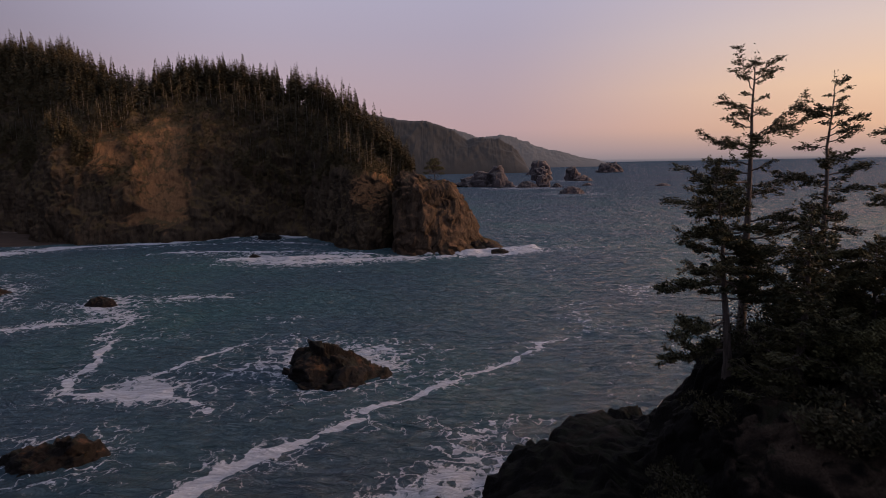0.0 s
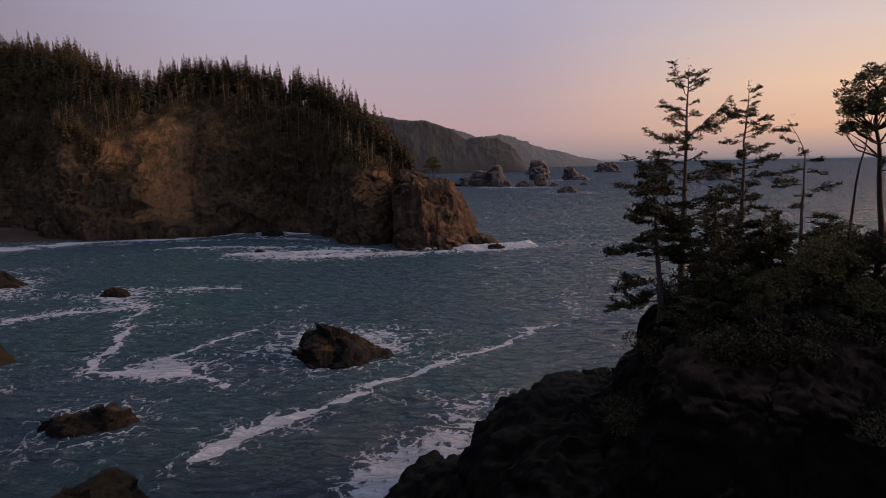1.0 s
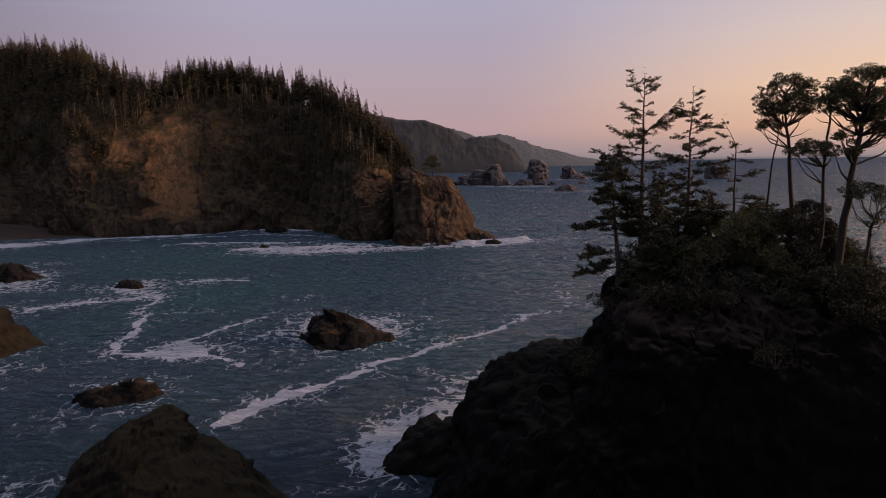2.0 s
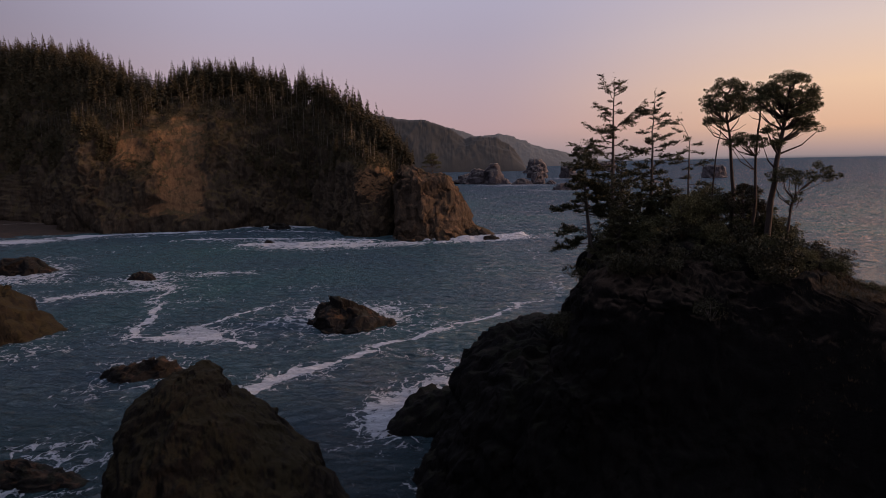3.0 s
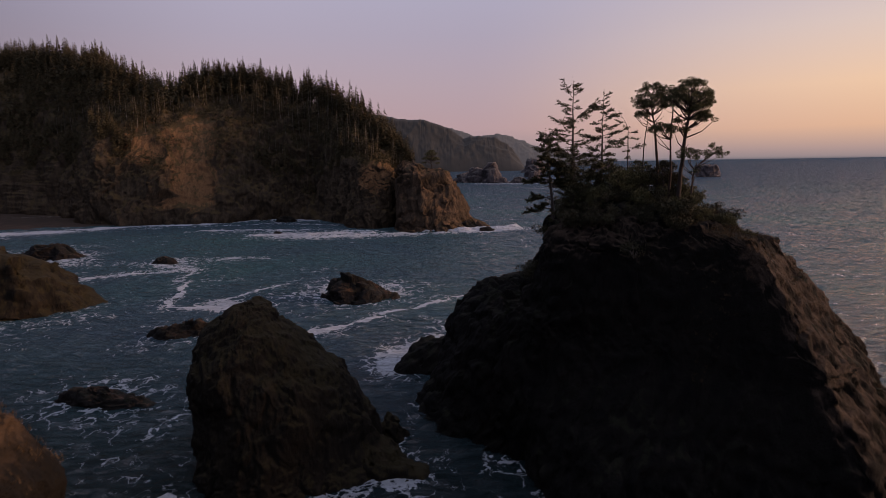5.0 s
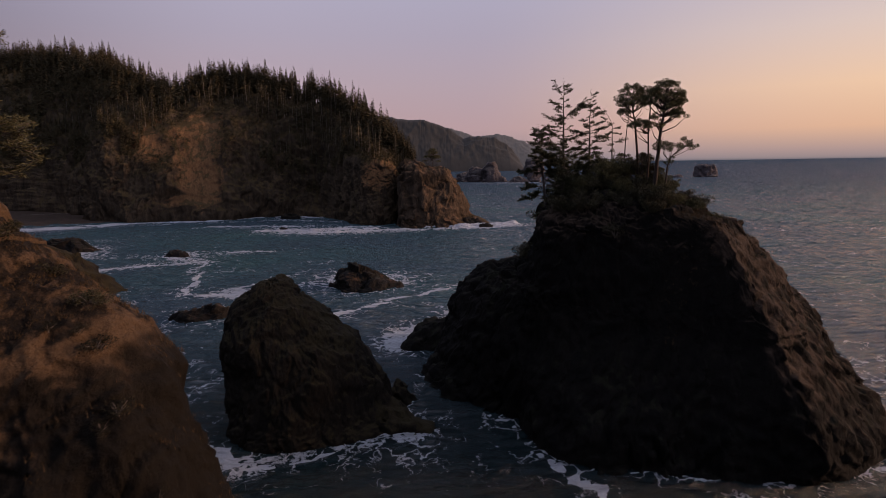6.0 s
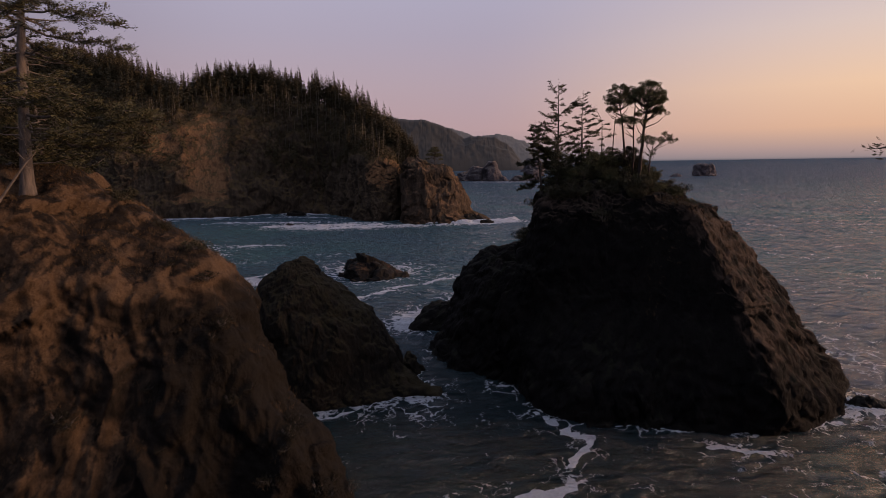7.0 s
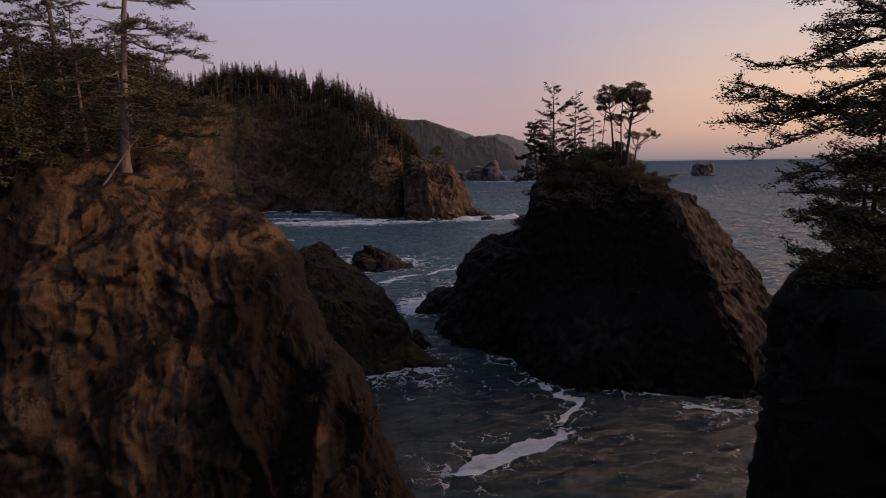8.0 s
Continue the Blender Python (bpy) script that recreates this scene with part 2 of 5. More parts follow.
def rock_material(name, dark, light, soil, plants, scale=1.0, soil_from=0.45, plant_amount=0.5, rough=0.85, soil_patches=0.6, bare="", soil_soft=0.25, craggy=1.0, grit=1.0):
    """Weathered rock: dark and light stone, soil on the gentle parts and in patches, low plants over it."""
    m, nt, bsdf = material(name)
    v = place_node(nt)
    streak = place_node(nt, (1, 1, 0.28))
    big = noise_node(nt, v, 0.09 * scale, 4, 0.6)
    mid = noise_node(nt, streak, 0.45 * scale, 6, 0.65, 0.6)
    fine = noise_node(nt, v, 3.2 * scale, 5, 0.7)
    stone = ramp_node(nt, mid, [(0.30, dark), (0.52, tuple(0.5 * (a + b) for a, b in zip(dark, light))), (0.72, light)])
    stone = mix_node(nt, math_node(nt, "MULTIPLY", fine, 0.7), stone, tuple(0.35 * a for a in dark), "MIX")
    slope = slope_node(nt)
    lay = math_node(nt, "ADD", slope, math_node(nt, "MULTIPLY_ADD", mid, 0.7, -0.35))
    lay = math_node(nt, "ADD", lay, math_node(nt, "MULTIPLY_ADD", big, soil_patches * 2, -soil_patches))
    if bare:                              # ground laid bare by slides; on the island, its sunlit faces
        slid = nt.nodes.new("ShaderNodeAttribute")
        slid.attribute_name = bare
        lay = math_node(nt, "ADD", lay, slid.outputs["Fac"])
    soil_mask = step_node(nt, lay, soil_from - soil_soft / 2, soil_from + soil_soft)
    soil_col = mix_node(nt, fine, tuple(0.6 * c for c in soil), tuple(1.25 * c for c in soil))
    col = mix_node(nt, soil_mask, stone, soil_col)
    green = math_node(nt, "ADD", math_node(nt, "MULTIPLY", slope, 0.35), noise_node(nt, streak, 0.5 * scale, 8, 0.75))
    if bare:                              # overgrown where nothing slid
        green = math_node(nt, "ADD", green, math_node(nt, "MULTIPLY", math_node(nt, "MULTIPLY", slid.outputs["Fac"], -0.6), 1.0, 0.0, True))
    green_mask = math_node(nt, "MULTIPLY", step_node(nt, green, 0.78 - 0.3 * plant_amount, 0.92 - 0.3 * plant_amount), 0.9)
    plant_col = mix_node(nt, fine, tuple(0.5 * c for c in plants), tuple(1.5 * c for c in plants))
    col = mix_node(nt, green_mask, col, plant_col)
    grain = noise_node(nt, v, 10.0 * scale, 4, 0.75)
    col = mix_node(nt, 1.0, col, ramp_node(nt, grain, [(0.30, (1 - 0.55 * grit,) * 3), (0.50, (1.0, 1.0, 1.0)), (0.70, (1 + 0.5 * grit,) * 3)]), "MULTIPLY")
    nt.links.new(col, bsdf.inputs["Base Color"])
    bsdf.inputs["Roughness"].default_value = rough
    bsdf.inputs["Specular IOR Level"].default_value = 0.12
    crag = nt.nodes.new("ShaderNodeTexNoise")
    crag.noise_type = "RIDGED_MULTIFRACTAL"
    crag.inputs["Scale"].default_value, crag.inputs["Detail"].default_value, crag.inputs["Distortion"].default_value = 0.8 * scale, 7, 0.5
    nt.links.new(place_node(nt, (1, 1, 0.6)), crag.inputs["Vector"])
    b1 = bump_node(nt, mid, 0.8, 0.35 / scale)
    b1 = bump_node(nt, crag.outputs["Fac"], 1.0, 0.42 * craggy / scale, b1)
    b2 = bump_node(nt, grain, 1.0, 0.05 / scale, bump_node(nt, fine, 1.0, 0.20 / scale, b1))
    nt.links.new(b2, bsdf.inputs["Normal"])
    return m


def foliage_material(name, dark, light, dry=None, dry_amount=0.0, mottle=0.5):
    m, nt, bsdf = material(name)
    v = place_node(nt)
    info = nt.nodes.new("ShaderNodeObjectInfo")
    geo = nt.nodes.new("ShaderNodeNewGeometry")
    n = noise_node(nt, v, 0.9, 3, 0.6)
    f = math_node(nt, "ADD", math_node(nt, "MULTIPLY_ADD", geo.outputs["Random Per Island"], mottle, 0.25 - 0.5 * mottle), math_node(nt, "MULTIPLY_ADD", n, 0.8, -0.15))
    f = math_node(nt, "ADD", f, math_node(nt, "MULTIPLY_ADD", info.outputs["Random"], 0.3, -0.15))
    col = ramp_node(nt, f, [(0.15, dark), (0.85, light)])
    if dry:
        patch = step_node(nt, noise_node(nt, v, 0.35, 3, 0.6), 0.62 - 0.3 * dry_amount, 0.75 - 0.3 * dry_amount)
        col = mix_node(nt, math_node(nt, "MULTIPLY", patch, 0.8), col, dry)
    nt.links.new(col, bsdf.inputs["Base Color"])
    bsdf.inputs["Roughness"].default_value = 0.75
    bsdf.inputs["Specular IOR Level"].default_value = 0.2
    return m


def bark_material(name, dark, light):
    m, nt, bsdf = material(name)
    v = place_node(nt, (3, 3, 0.6))
    n = noise_node(nt, v, 2.0, 6, 0.7, 0.5)
    nt.links.new(ramp_node(nt, n, [(0.3, dark), (0.7, light)]), bsdf.inputs["Base Color"])
    nt.links.new(bump_node(nt, n, 0.8, 0.05), bsdf.inputs["Normal"])
    bsdf.inputs["Roughness"].default_value = 0.9
    return m


# near-black stone carries the island front's shade, the soil tone its sunlit faces
ROCK_ISLE = rock_material("shaded_basalt", (0.004, 0.0035, 0.0035), (0.021, 0.017, 0.013), (0.078, 0.053, 0.036), (0.018, 0.018, 0.010), 1.3, 1.0, 0.12, soil_patches=0.3, bare="bare", soil_soft=0.5)
# the right cliff's deep shadow is put into its stone and plant colours
ROCK_SHADE = rock_material("shaded_black_rock", (0.003, 0.003, 0.0025), (0.010, 0.009, 0.007), (0.014, 0.011, 0.008), (0.007, 0.008, 0.005), 1.2, 1.0, 0.5, soil_patches=0.3)
ROCK_SEA = rock_material("wave_worn_rock", (0.008, 0.007, 0.006), (0.032, 0.024, 0.018), (0.12, 0.060, 0.029), (0.020, 0.020, 0.011), 1.6, 0.90, 0.1, 0.6, 0.5)
ROCK_STACK = rock_material("lichen_rock", (0.008, 0.0065, 0.005), (0.042, 0.032, 0.021), (0.080, 0.054, 0.028), (0.036, 0.028, 0.013), 1.6, 0.92, 0.38, soil_soft=0.9)
ROCK_NEAR = rock_material("eroding_cliff", (0.012, 0.010, 0.008), (0.052, 0.038, 0.027), (0.132, 0.080, 0.044), (0.014, 0.011, 0.008), 1.0, 0.85, 0.42, soil_patches=0.6, soil_soft=0.7, bare="bare", grit=0.55)
ROCK_HEAD = rock_material("headland_cliff", (0.034, 0.026, 0.018), (0.205, 0.146, 0.092), (0.28, 0.150, 0.070), (0.096, 0.068, 0.030), 0.55, 0.85, 0.5, soil_patches=0.5, bare="bare", soil_soft=0.6, craggy=0.8)
ROCK_POINT = rock_material("brown_point", (0.036, 0.027, 0.019), (0.195, 0.134, 0.088), (0.29, 0.158, 0.080), (0.05, 0.042, 0.02), 0.6, 0.66, 0.2, soil_patches=0.5, soil_soft=0.6, craggy=0.4)
# paler and flatter than near rock: air haze mixed into the base colour
ROCK_FAR = rock_material("hazed_distant_rock", (0.105, 0.092, 0.094), (0.205, 0.172, 0.168), (0.29, 0.22, 0.175), (0.13, 0.12, 0.11), 0.15, 0.6, 0.3, craggy=0.4)
NEEDLES = foliage_material("spruce_needles", (0.022, 0.026, 0.013), (0.125, 0.110, 0.052))
NEEDLES_FAR = foliage_material("far_spruce_needles", (0.024, 0.022, 0.012), (0.095, 0.075, 0.036), (0.140, 0.098, 0.047), 0.28, 0.35)
PINE_NEEDLES = foliage_material("pine_needles", (0.034, 0.038, 0.018), (0.165, 0.145, 0.062))
SHRUB_LEAVES = foliage_material("shrub_leaves", (0.024, 0.023, 0.013), (0.085, 0.074, 0.038), (0.120, 0.082, 0.042), 0.35)
CLIFF_LEAVES = foliage_material("cliff_brush_leaves", (0.011, 0.010, 0.006), (0.042, 0.034, 0.018), (0.060, 0.040, 0.020), 0.4)
DRY_GRASS = foliage_material("dry_grass", (0.045, 0.030, 0.013), (0.13, 0.078, 0.034))
BARK = bark_material("spruce_bark", (0.05, 0.040, 0.034), (0.19, 0.15, 0.125))
PALE_BARK = bark_material("pale_spruce_bark", (0.13, 0.11, 0.095), (0.36, 0.30, 0.25))
GREY_BARK = bark_material("grey_spruce_bark", (0.065, 0.052, 0.043), (0.23, 0.18, 0.145))
BARK_PINE = bark_material("pine_bark", (0.022, 0.016, 0.013), (0.085, 0.056, 0.040))
DEADWOOD = bark_material("bleached_wood", (0.09, 0.07, 0.058), (0.26, 0.21, 0.17))


def sand_material():
    m, nt, bsdf = material("wet_sand")
    v = place_node(nt)
    n = noise_node(nt, v, 0.25, 5, 0.6)
    f = noise_node(nt, v, 6.0, 4, 0.7)
    col = ramp_node(nt, n, [(0.3, (0.05, 0.034, 0.024)), (0.7, (0.11, 0.07, 0.046))])
    col = mix_node(nt, math_node(nt, "MULTIPLY", f, 0.5), col, (0.06, 0.045, 0.035))
    nt.links.new(col, bsdf.inputs["Base Color"])
    nt.links.new(bump_node(nt, n, 0.4, 0.4), bsdf.inputs["Normal"])
    bsdf.inputs["Roughness"].default_value = 0.85
    bsdf.inputs["Specular IOR Level"].default_value = 0.15
    return m


def swell_of(nt):
    return noise_node(nt, place_node(nt, (0.35, 1.0, 1.0)), 0.10, 4, 0.6, 0.6)


def sea_material():
    m, nt, bsdf = material("sea_water")
    v = place_node(nt)
    att = nt.nodes.new("ShaderNodeAttribute")
    att.attribute_name = "foam"
    big = noise_node(nt, v, 0.018, 3, 0.5)
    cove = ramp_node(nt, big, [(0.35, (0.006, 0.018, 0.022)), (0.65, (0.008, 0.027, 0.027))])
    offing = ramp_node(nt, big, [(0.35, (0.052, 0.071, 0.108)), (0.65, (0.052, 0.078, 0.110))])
    open_att = nt.nodes.new("ShaderNodeAttribute")   # green in the cove; out at sea blue, with reflected sky put into the colour
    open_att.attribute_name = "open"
    plain_water = mix_node(nt, step_node(nt, open_att.outputs["Fac"], 0.4, 1.3), cove, offing)
    sheen_tone = ramp_node(nt, big, [(0.35, (0.046, 0.088, 0.112)), (0.65, (0.044, 0.110, 0.112))])
    sky_sheen = nt.nodes.new("ShaderNodeAttribute")   # paler farther out: the sky's reflection painted into the water colour
    sky_sheen.attribute_name = "sky_sheen"
    water = mix_node(nt, sky_sheen.outputs["Fac"], plain_water, sheen_tone)
    warp = nt.nodes.new("ShaderNodeTexNoise")
    warp.inputs["Scale"].default_value, warp.inputs["Detail"].default_value = 0.35, 5
    nt.links.new(v, warp.inputs["Vector"])
    add = nt.nodes.new("ShaderNodeVectorMath")
    add.operation = "MULTIPLY_ADD"
    add.inputs[1].default_value = (2.6, 2.6, 0)
    nt.links.new(warp.outputs["Color"], add.inputs[0])
    nt.links.new(v, add.inputs[2])

    def filaments(scale, detail, thin):
        n = nt.nodes.new("ShaderNodeTexNoise")
        n.inputs["Scale"].default_value, n.inputs["Detail"].default_value, n.inputs["Roughness"].default_value = scale, detail, 0.55
        nt.links.new(add.outputs[0], n.inputs["Vector"])
        off = math_node(nt, "ABSOLUTE", math_node(nt, "SUBTRACT", n.outputs["Fac"], 0.5))
        return math_node(nt, "MULTIPLY_ADD", off, -thin, 1.0, True)

    def net(scale, thin):                 # the torn net that foam leaves behind
        n = nt.nodes.new("ShaderNodeTexVoronoi")
        n.feature = "DISTANCE_TO_EDGE"
        n.inputs["Scale"].default_value = scale
        nt.links.new(add.outputs[0], n.inputs["Vector"])
        return math_node(nt, "MULTIPLY_ADD", n.outputs["Distance"], -thin, 1.0, True)
    threads = math_node(nt, "MAXIMUM", filaments(0.35, 5, 13.0), math_node(nt, "MULTIPLY", math_node(nt, "MULTIPLY", net(0.8, 6.0), noise_node(nt, v, 1.3, 4, 0.7)), 0.9))
    broken = noise_node(nt, v, 0.42, 8, 0.66)
    lace_att = nt.nodes.new("ShaderNodeAttribute")
    lace_att.attribute_name = "lace"
    ragged = math_node(nt, "MULTIPLY_ADD", broken, 1.2, -0.60)
    solid = step_node(nt, math_node(nt, "ADD", att.outputs["Fac"], ragged), 0.42, 0.48)
    score = math_node(nt, "ADD", lace_att.outputs["Fac"], math_node(nt, "MULTIPLY_ADD", broken, 1.1, -0.55))
    score = math_node(nt, "ADD", score, math_node(nt, "MULTIPLY_ADD", threads, 0.66, -0.30))
    lacy = math_node(nt, "MULTIPLY", step_node(nt, score, 0.39, 0.72), 0.94)
    foam = math_node(nt, "MAXIMUM", solid, lacy)
    fine = noise_node(nt, v, 3.0, 4, 0.7)
    white = mix_node(nt, fine, (0.42, 0.45, 0.48), (0.80, 0.80, 0.82))
    col = mix_node(nt, foam, water, white)
    nt.links.new(col, bsdf.inputs["Base Color"])
    nt.links.new(math_node(nt, "MULTIPLY_ADD", foam, 0.6, 0.08), bsdf.inputs["Roughness"])
    bsdf.inputs["IOR"].default_value = 1.33
    bsdf.inputs["Specular IOR Level"].default_value = 0.72
    chop = noise_node(nt, place_node(nt, (0.42, 1.0, 1.0)), 0.65, 8, 0.66, 0.5)
    crest = nt.nodes.new("ShaderNodeTexNoise")    # sharp-backed wind waves, long across the wind
    crest.noise_type = "RIDGED_MULTIFRACTAL"
    crest.inputs["Scale"].default_value, crest.inputs["Detail"].default_value, crest.inputs["Distortion"].default_value = 0.42, 6, 0.4
    nt.links.new(place_node(nt, (0.36, 1.0, 1.0)), crest.inputs["Vector"])
    b = bump_node(nt, swell_of(nt), 1.0, 0.9)
    b = bump_node(nt, crest.outputs["Fac"], 1.0, 1.4, b)
    b = bump_node(nt, chop, 1.0, 1.9, b)
    b = bump_node(nt, foam, 0.3, 0.12, b)
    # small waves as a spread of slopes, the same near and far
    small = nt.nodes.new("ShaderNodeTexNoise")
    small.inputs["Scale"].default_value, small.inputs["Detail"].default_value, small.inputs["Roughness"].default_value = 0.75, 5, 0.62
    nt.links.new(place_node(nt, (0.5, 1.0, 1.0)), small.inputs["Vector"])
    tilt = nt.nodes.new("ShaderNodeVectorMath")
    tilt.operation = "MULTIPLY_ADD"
    # added lean of all normals towards -y, so the water mirrors higher sky
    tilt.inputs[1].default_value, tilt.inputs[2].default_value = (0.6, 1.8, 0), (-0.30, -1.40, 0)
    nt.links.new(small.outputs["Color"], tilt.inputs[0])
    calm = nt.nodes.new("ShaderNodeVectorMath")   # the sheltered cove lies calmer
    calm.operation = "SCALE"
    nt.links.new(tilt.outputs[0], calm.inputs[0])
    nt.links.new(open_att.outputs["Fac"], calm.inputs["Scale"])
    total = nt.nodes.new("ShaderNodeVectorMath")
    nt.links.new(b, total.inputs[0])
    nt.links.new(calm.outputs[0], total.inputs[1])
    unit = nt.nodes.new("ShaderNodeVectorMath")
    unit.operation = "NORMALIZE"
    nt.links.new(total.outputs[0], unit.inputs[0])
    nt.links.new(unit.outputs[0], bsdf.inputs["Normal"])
    return m


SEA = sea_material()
SAND = sand_material()


def hill_material(name, tone, haze_glow):
    """Far hills; the haze of the air in front, most of their tone, is put in as emission."""
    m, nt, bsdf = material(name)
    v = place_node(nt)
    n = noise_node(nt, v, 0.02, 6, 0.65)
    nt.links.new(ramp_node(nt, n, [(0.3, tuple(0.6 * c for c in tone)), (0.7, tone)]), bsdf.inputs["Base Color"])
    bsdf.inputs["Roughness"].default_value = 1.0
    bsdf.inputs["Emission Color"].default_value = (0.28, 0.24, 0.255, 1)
    bsdf.inputs["Emission Strength"].default_value = haze_glow
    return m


# ---- the setting: sea, beach, headland ----
RIBBONS = [  # half width, strength, then points of a foam line
    (1.5, 0.75, [(-30, 58), (-26.5, 64), (-21.5, 68.3)]),
    (0.9, 0.75, [(-22, 68), (-16.5, 72.5), (-12.2, 76.7)]),
    (2.4, 0.72, [(-53, 88.5), (-45.5, 87.8)]),
    (1.6, 0.72, [(-96, 127), (-90, 130)]),
    (0.7, 0.70, [(-12, 79), (-4.5, 85.2), (-1.9, 88.5), (5.8, 94.6), (13.3, 100.4), (18.9, 109), (25, 113)]),
    (0.9, 0.68, [(-35, 80.5), (-40.3, 84.7), (-48, 86.6), (-55.3, 88), (-61.5, 87), (-63, 93), (-64.8, 104), (-69.7, 114.6)]),
    (0.8, 0.6, [(-52, 88), (-49.6, 99), (-46, 103.3), (-40.7, 113)]),
    (1.1, 0.62, [(-101, 123), (-94.4, 128.3), (-87.4, 131.6), (-80, 133)]),
    (0.9, 0.58, [(-73.3, 114.8), (-73.1, 122.7), (-74.7, 132.8), (-88, 144)]),
    (1.0, 0.62, [(-74.6, 154), (-68, 155), (-58, 153)]),
    (4.5, 0.95, [(-330, 222), (-260, 228), (-215, 233), (-186, 240)]),
    (2.2, 0.95, [(8, 219), (14, 221.5), (22, 226), (28, 228)]),
    (3.6, 0.72, [(-260, 228), (-215, 233), (-184, 240), (-176, 250), (-165, 256), (-152, 262.4), (-128, 266.8), (-114, 278), (-100, 286), (-84, 288), (-70, 280)]),
    (2.6, 0.33, [(-86, 207), (-68, 211), (-49, 202), (-34, 207.8), (-18, 215), (-1.5, 215.5), (16, 220), (34, 226)]),
    (0.6, 0.72, [(10, 9), (12.9, 5), (15.2, 2.4), (12.4, -2.2), (11.2, -6.5)]),
    (1.5, 0.85, [(10.5, -7.5), (7, -8.8), (2.6, -11.8), (0.5, -13.5)]),
    (1.3, 0.8, [(-27.5, 11.6), (-25, 10), (-22.5, 8.2)]),
    (0.5, 0.62, [(-24, 6.5), (-19, 8), (-14, 10), (-9, 12.5), (-3, 15.5)]),
    (0.35, 0.46, [(7, 19), (12, 11), (18, 6), (24, 4.4), (30, 4.0), (38, 4.2), (44, 6.0), (50, 11)]),
    (0.7, 0.6, [(27.5, 0.3), (29.6, -1.2), (33, -1.4)]),
    (0.6, 0.5, [(-35, 27), (-32.5, 34), (-31.5, 42), (-33, 49)]),
    (0.8, 0.22, [(-9, 73), (-4, 77), (3, 70), (8, 77), (14, 75)]),
    (1.8, 0.95, [(10, 221), (16, 223), (25, 227), (33, 231)]),
    (0.9, 0.60, [(-84, 214), (-70, 218), (-58, 216), (-44, 219)]),
    (0.8, 0.56, [(-66, 208), (-50, 206), (-34, 211), (-14, 213)]),
    (0.9, 0.58, [(-150, 250), (-120, 258), (-96, 266), (-70, 262), (-52, 252)]),
    (2.2, 0.25, [(30, 120), (31.5, 128), (32, 136)]),
    (2.2, 0.25, [(50, 146), (52, 158)]),
]
SPOTS = [  # x, y, reach, strength of churned water
    (-150, 178, 22, 0.28), (-122, 150, 15, 0.28), (-105, 120, 13, 0.26), (-75, 150, 14, 0.18), (-60, 120, 12, 0.2), (-36, 98, 9, 0.25),
    (-19, 97, 12, 0.42), (-27, 110, 9, 0.40), (-12, 105, 10, 0.30), (-50, 68, 10, 0.16), (-90, 148, 13, 0.36), (-5, 56, 6.5, 0.75), (3, 61, 6, 0.6), (-8, 47, 4, 0.5), (-70, 222, 16, 0.34), (-45, 218, 14, 0.34), (-14, 214, 10, 0.34), (-95, 232, 14, 0.26), (-60, 240, 20, 0.2), (18, 223, 8, 0.65), (31, 229, 10, 0.6), (52, 232, 12, 0.22),
    (-48, 90, 4.5, 0.62), (28, 226, 10, 0.25), (-60, 212, 12, 0.22), (-35, 210, 9, 0.18), (48, 10, 7, 0.25), (55, 28, 12, 0.32), (-45, 36, 7, 0.08), (-83, 84, 18, 0.25),
    (-134, 160, 14, 0.30), (-8, 52, 5, 0.40), (6, 70, 6, 0.28), (-18, 12, 3, 0.35), (-3, 12, 2.5, 0.3), (24, -12, 6, 0.08), (42, 60, 25, 0.10),
    (80, 760, 60, 0.3), (130, 590, 40, 0.35), (200, 950, 60, 0.35), (110, 740, 70, 0.3), (-230, 240, 40, 0.2)]


BOULDERS = (
        (-19.3, 94.5, 8.3, 5.6, 4.4, -0.1, 1, -0.3, "low brown wave-washed rock ringed by foam"),
        (-90, 147.5, 4.2, 2.4, 1.9, 0.0, 2, 0, "small dark rock awash in foam"),
        (-49, 66.8, 6.8, 2.8, 2.2, 0.12, 3, 0.2, "low dark reef rock in foam"),
        (-137, 161, 11, 5, 4.5, 0.1, 4, 0, "dark rock off the beach"),
        (-101, 90, 21, 12, 13.0, 0.15, 5, -0.25, "large ochre rock rising from the bay"),
        (-46, 35.5, 7.4, 2.2, 2.0, -0.15, 6, -0.3, "long low dark rock in the surf"),
        (-0.2, 47.6, 6.6, 4.4, 4.4, 0.25, 7, 0.2, "dark rock at the island's foot"),
        (0.8, 33.5, 3.0, 6.0, 3.0, 0.1, 8, 0, "dark rock at the island's foot"),
        (50.5, 10.0, 2.4, 1.6, 1.2, 0.0, 9, 0, "small dark rock beside the island"),
        (21.5, 223, 4.0, 2.0, 1.5, 0.2, 10, 0, "small rock off the headland point"),
        (-74, 222, 2.4, 1.5, 1.2, 0.0, 12, 0, "small dark rock awash in the bay"),
        (-84, 276, 6.0, 3.5, 2.8, 0.1, 15, 0, "dark fallen rock below the headland"),
        (-6.0, 24.0, 2.2, 2.0, 2.6, 0.0, 14, 0, "dark rock at the foot of the stack"),
        (-6.4, 17.6, 6.2, 2.8, 2.4, -0.28, 17, -0.5, "dark rock at the foot of the stack"))
ROCK_SPOTS = [(x, y, 1.15 * rx + 1.2, 0.42) for x, y, rx, ry, h, turn, seed, pk, lab in BOULDERS if h < 6]


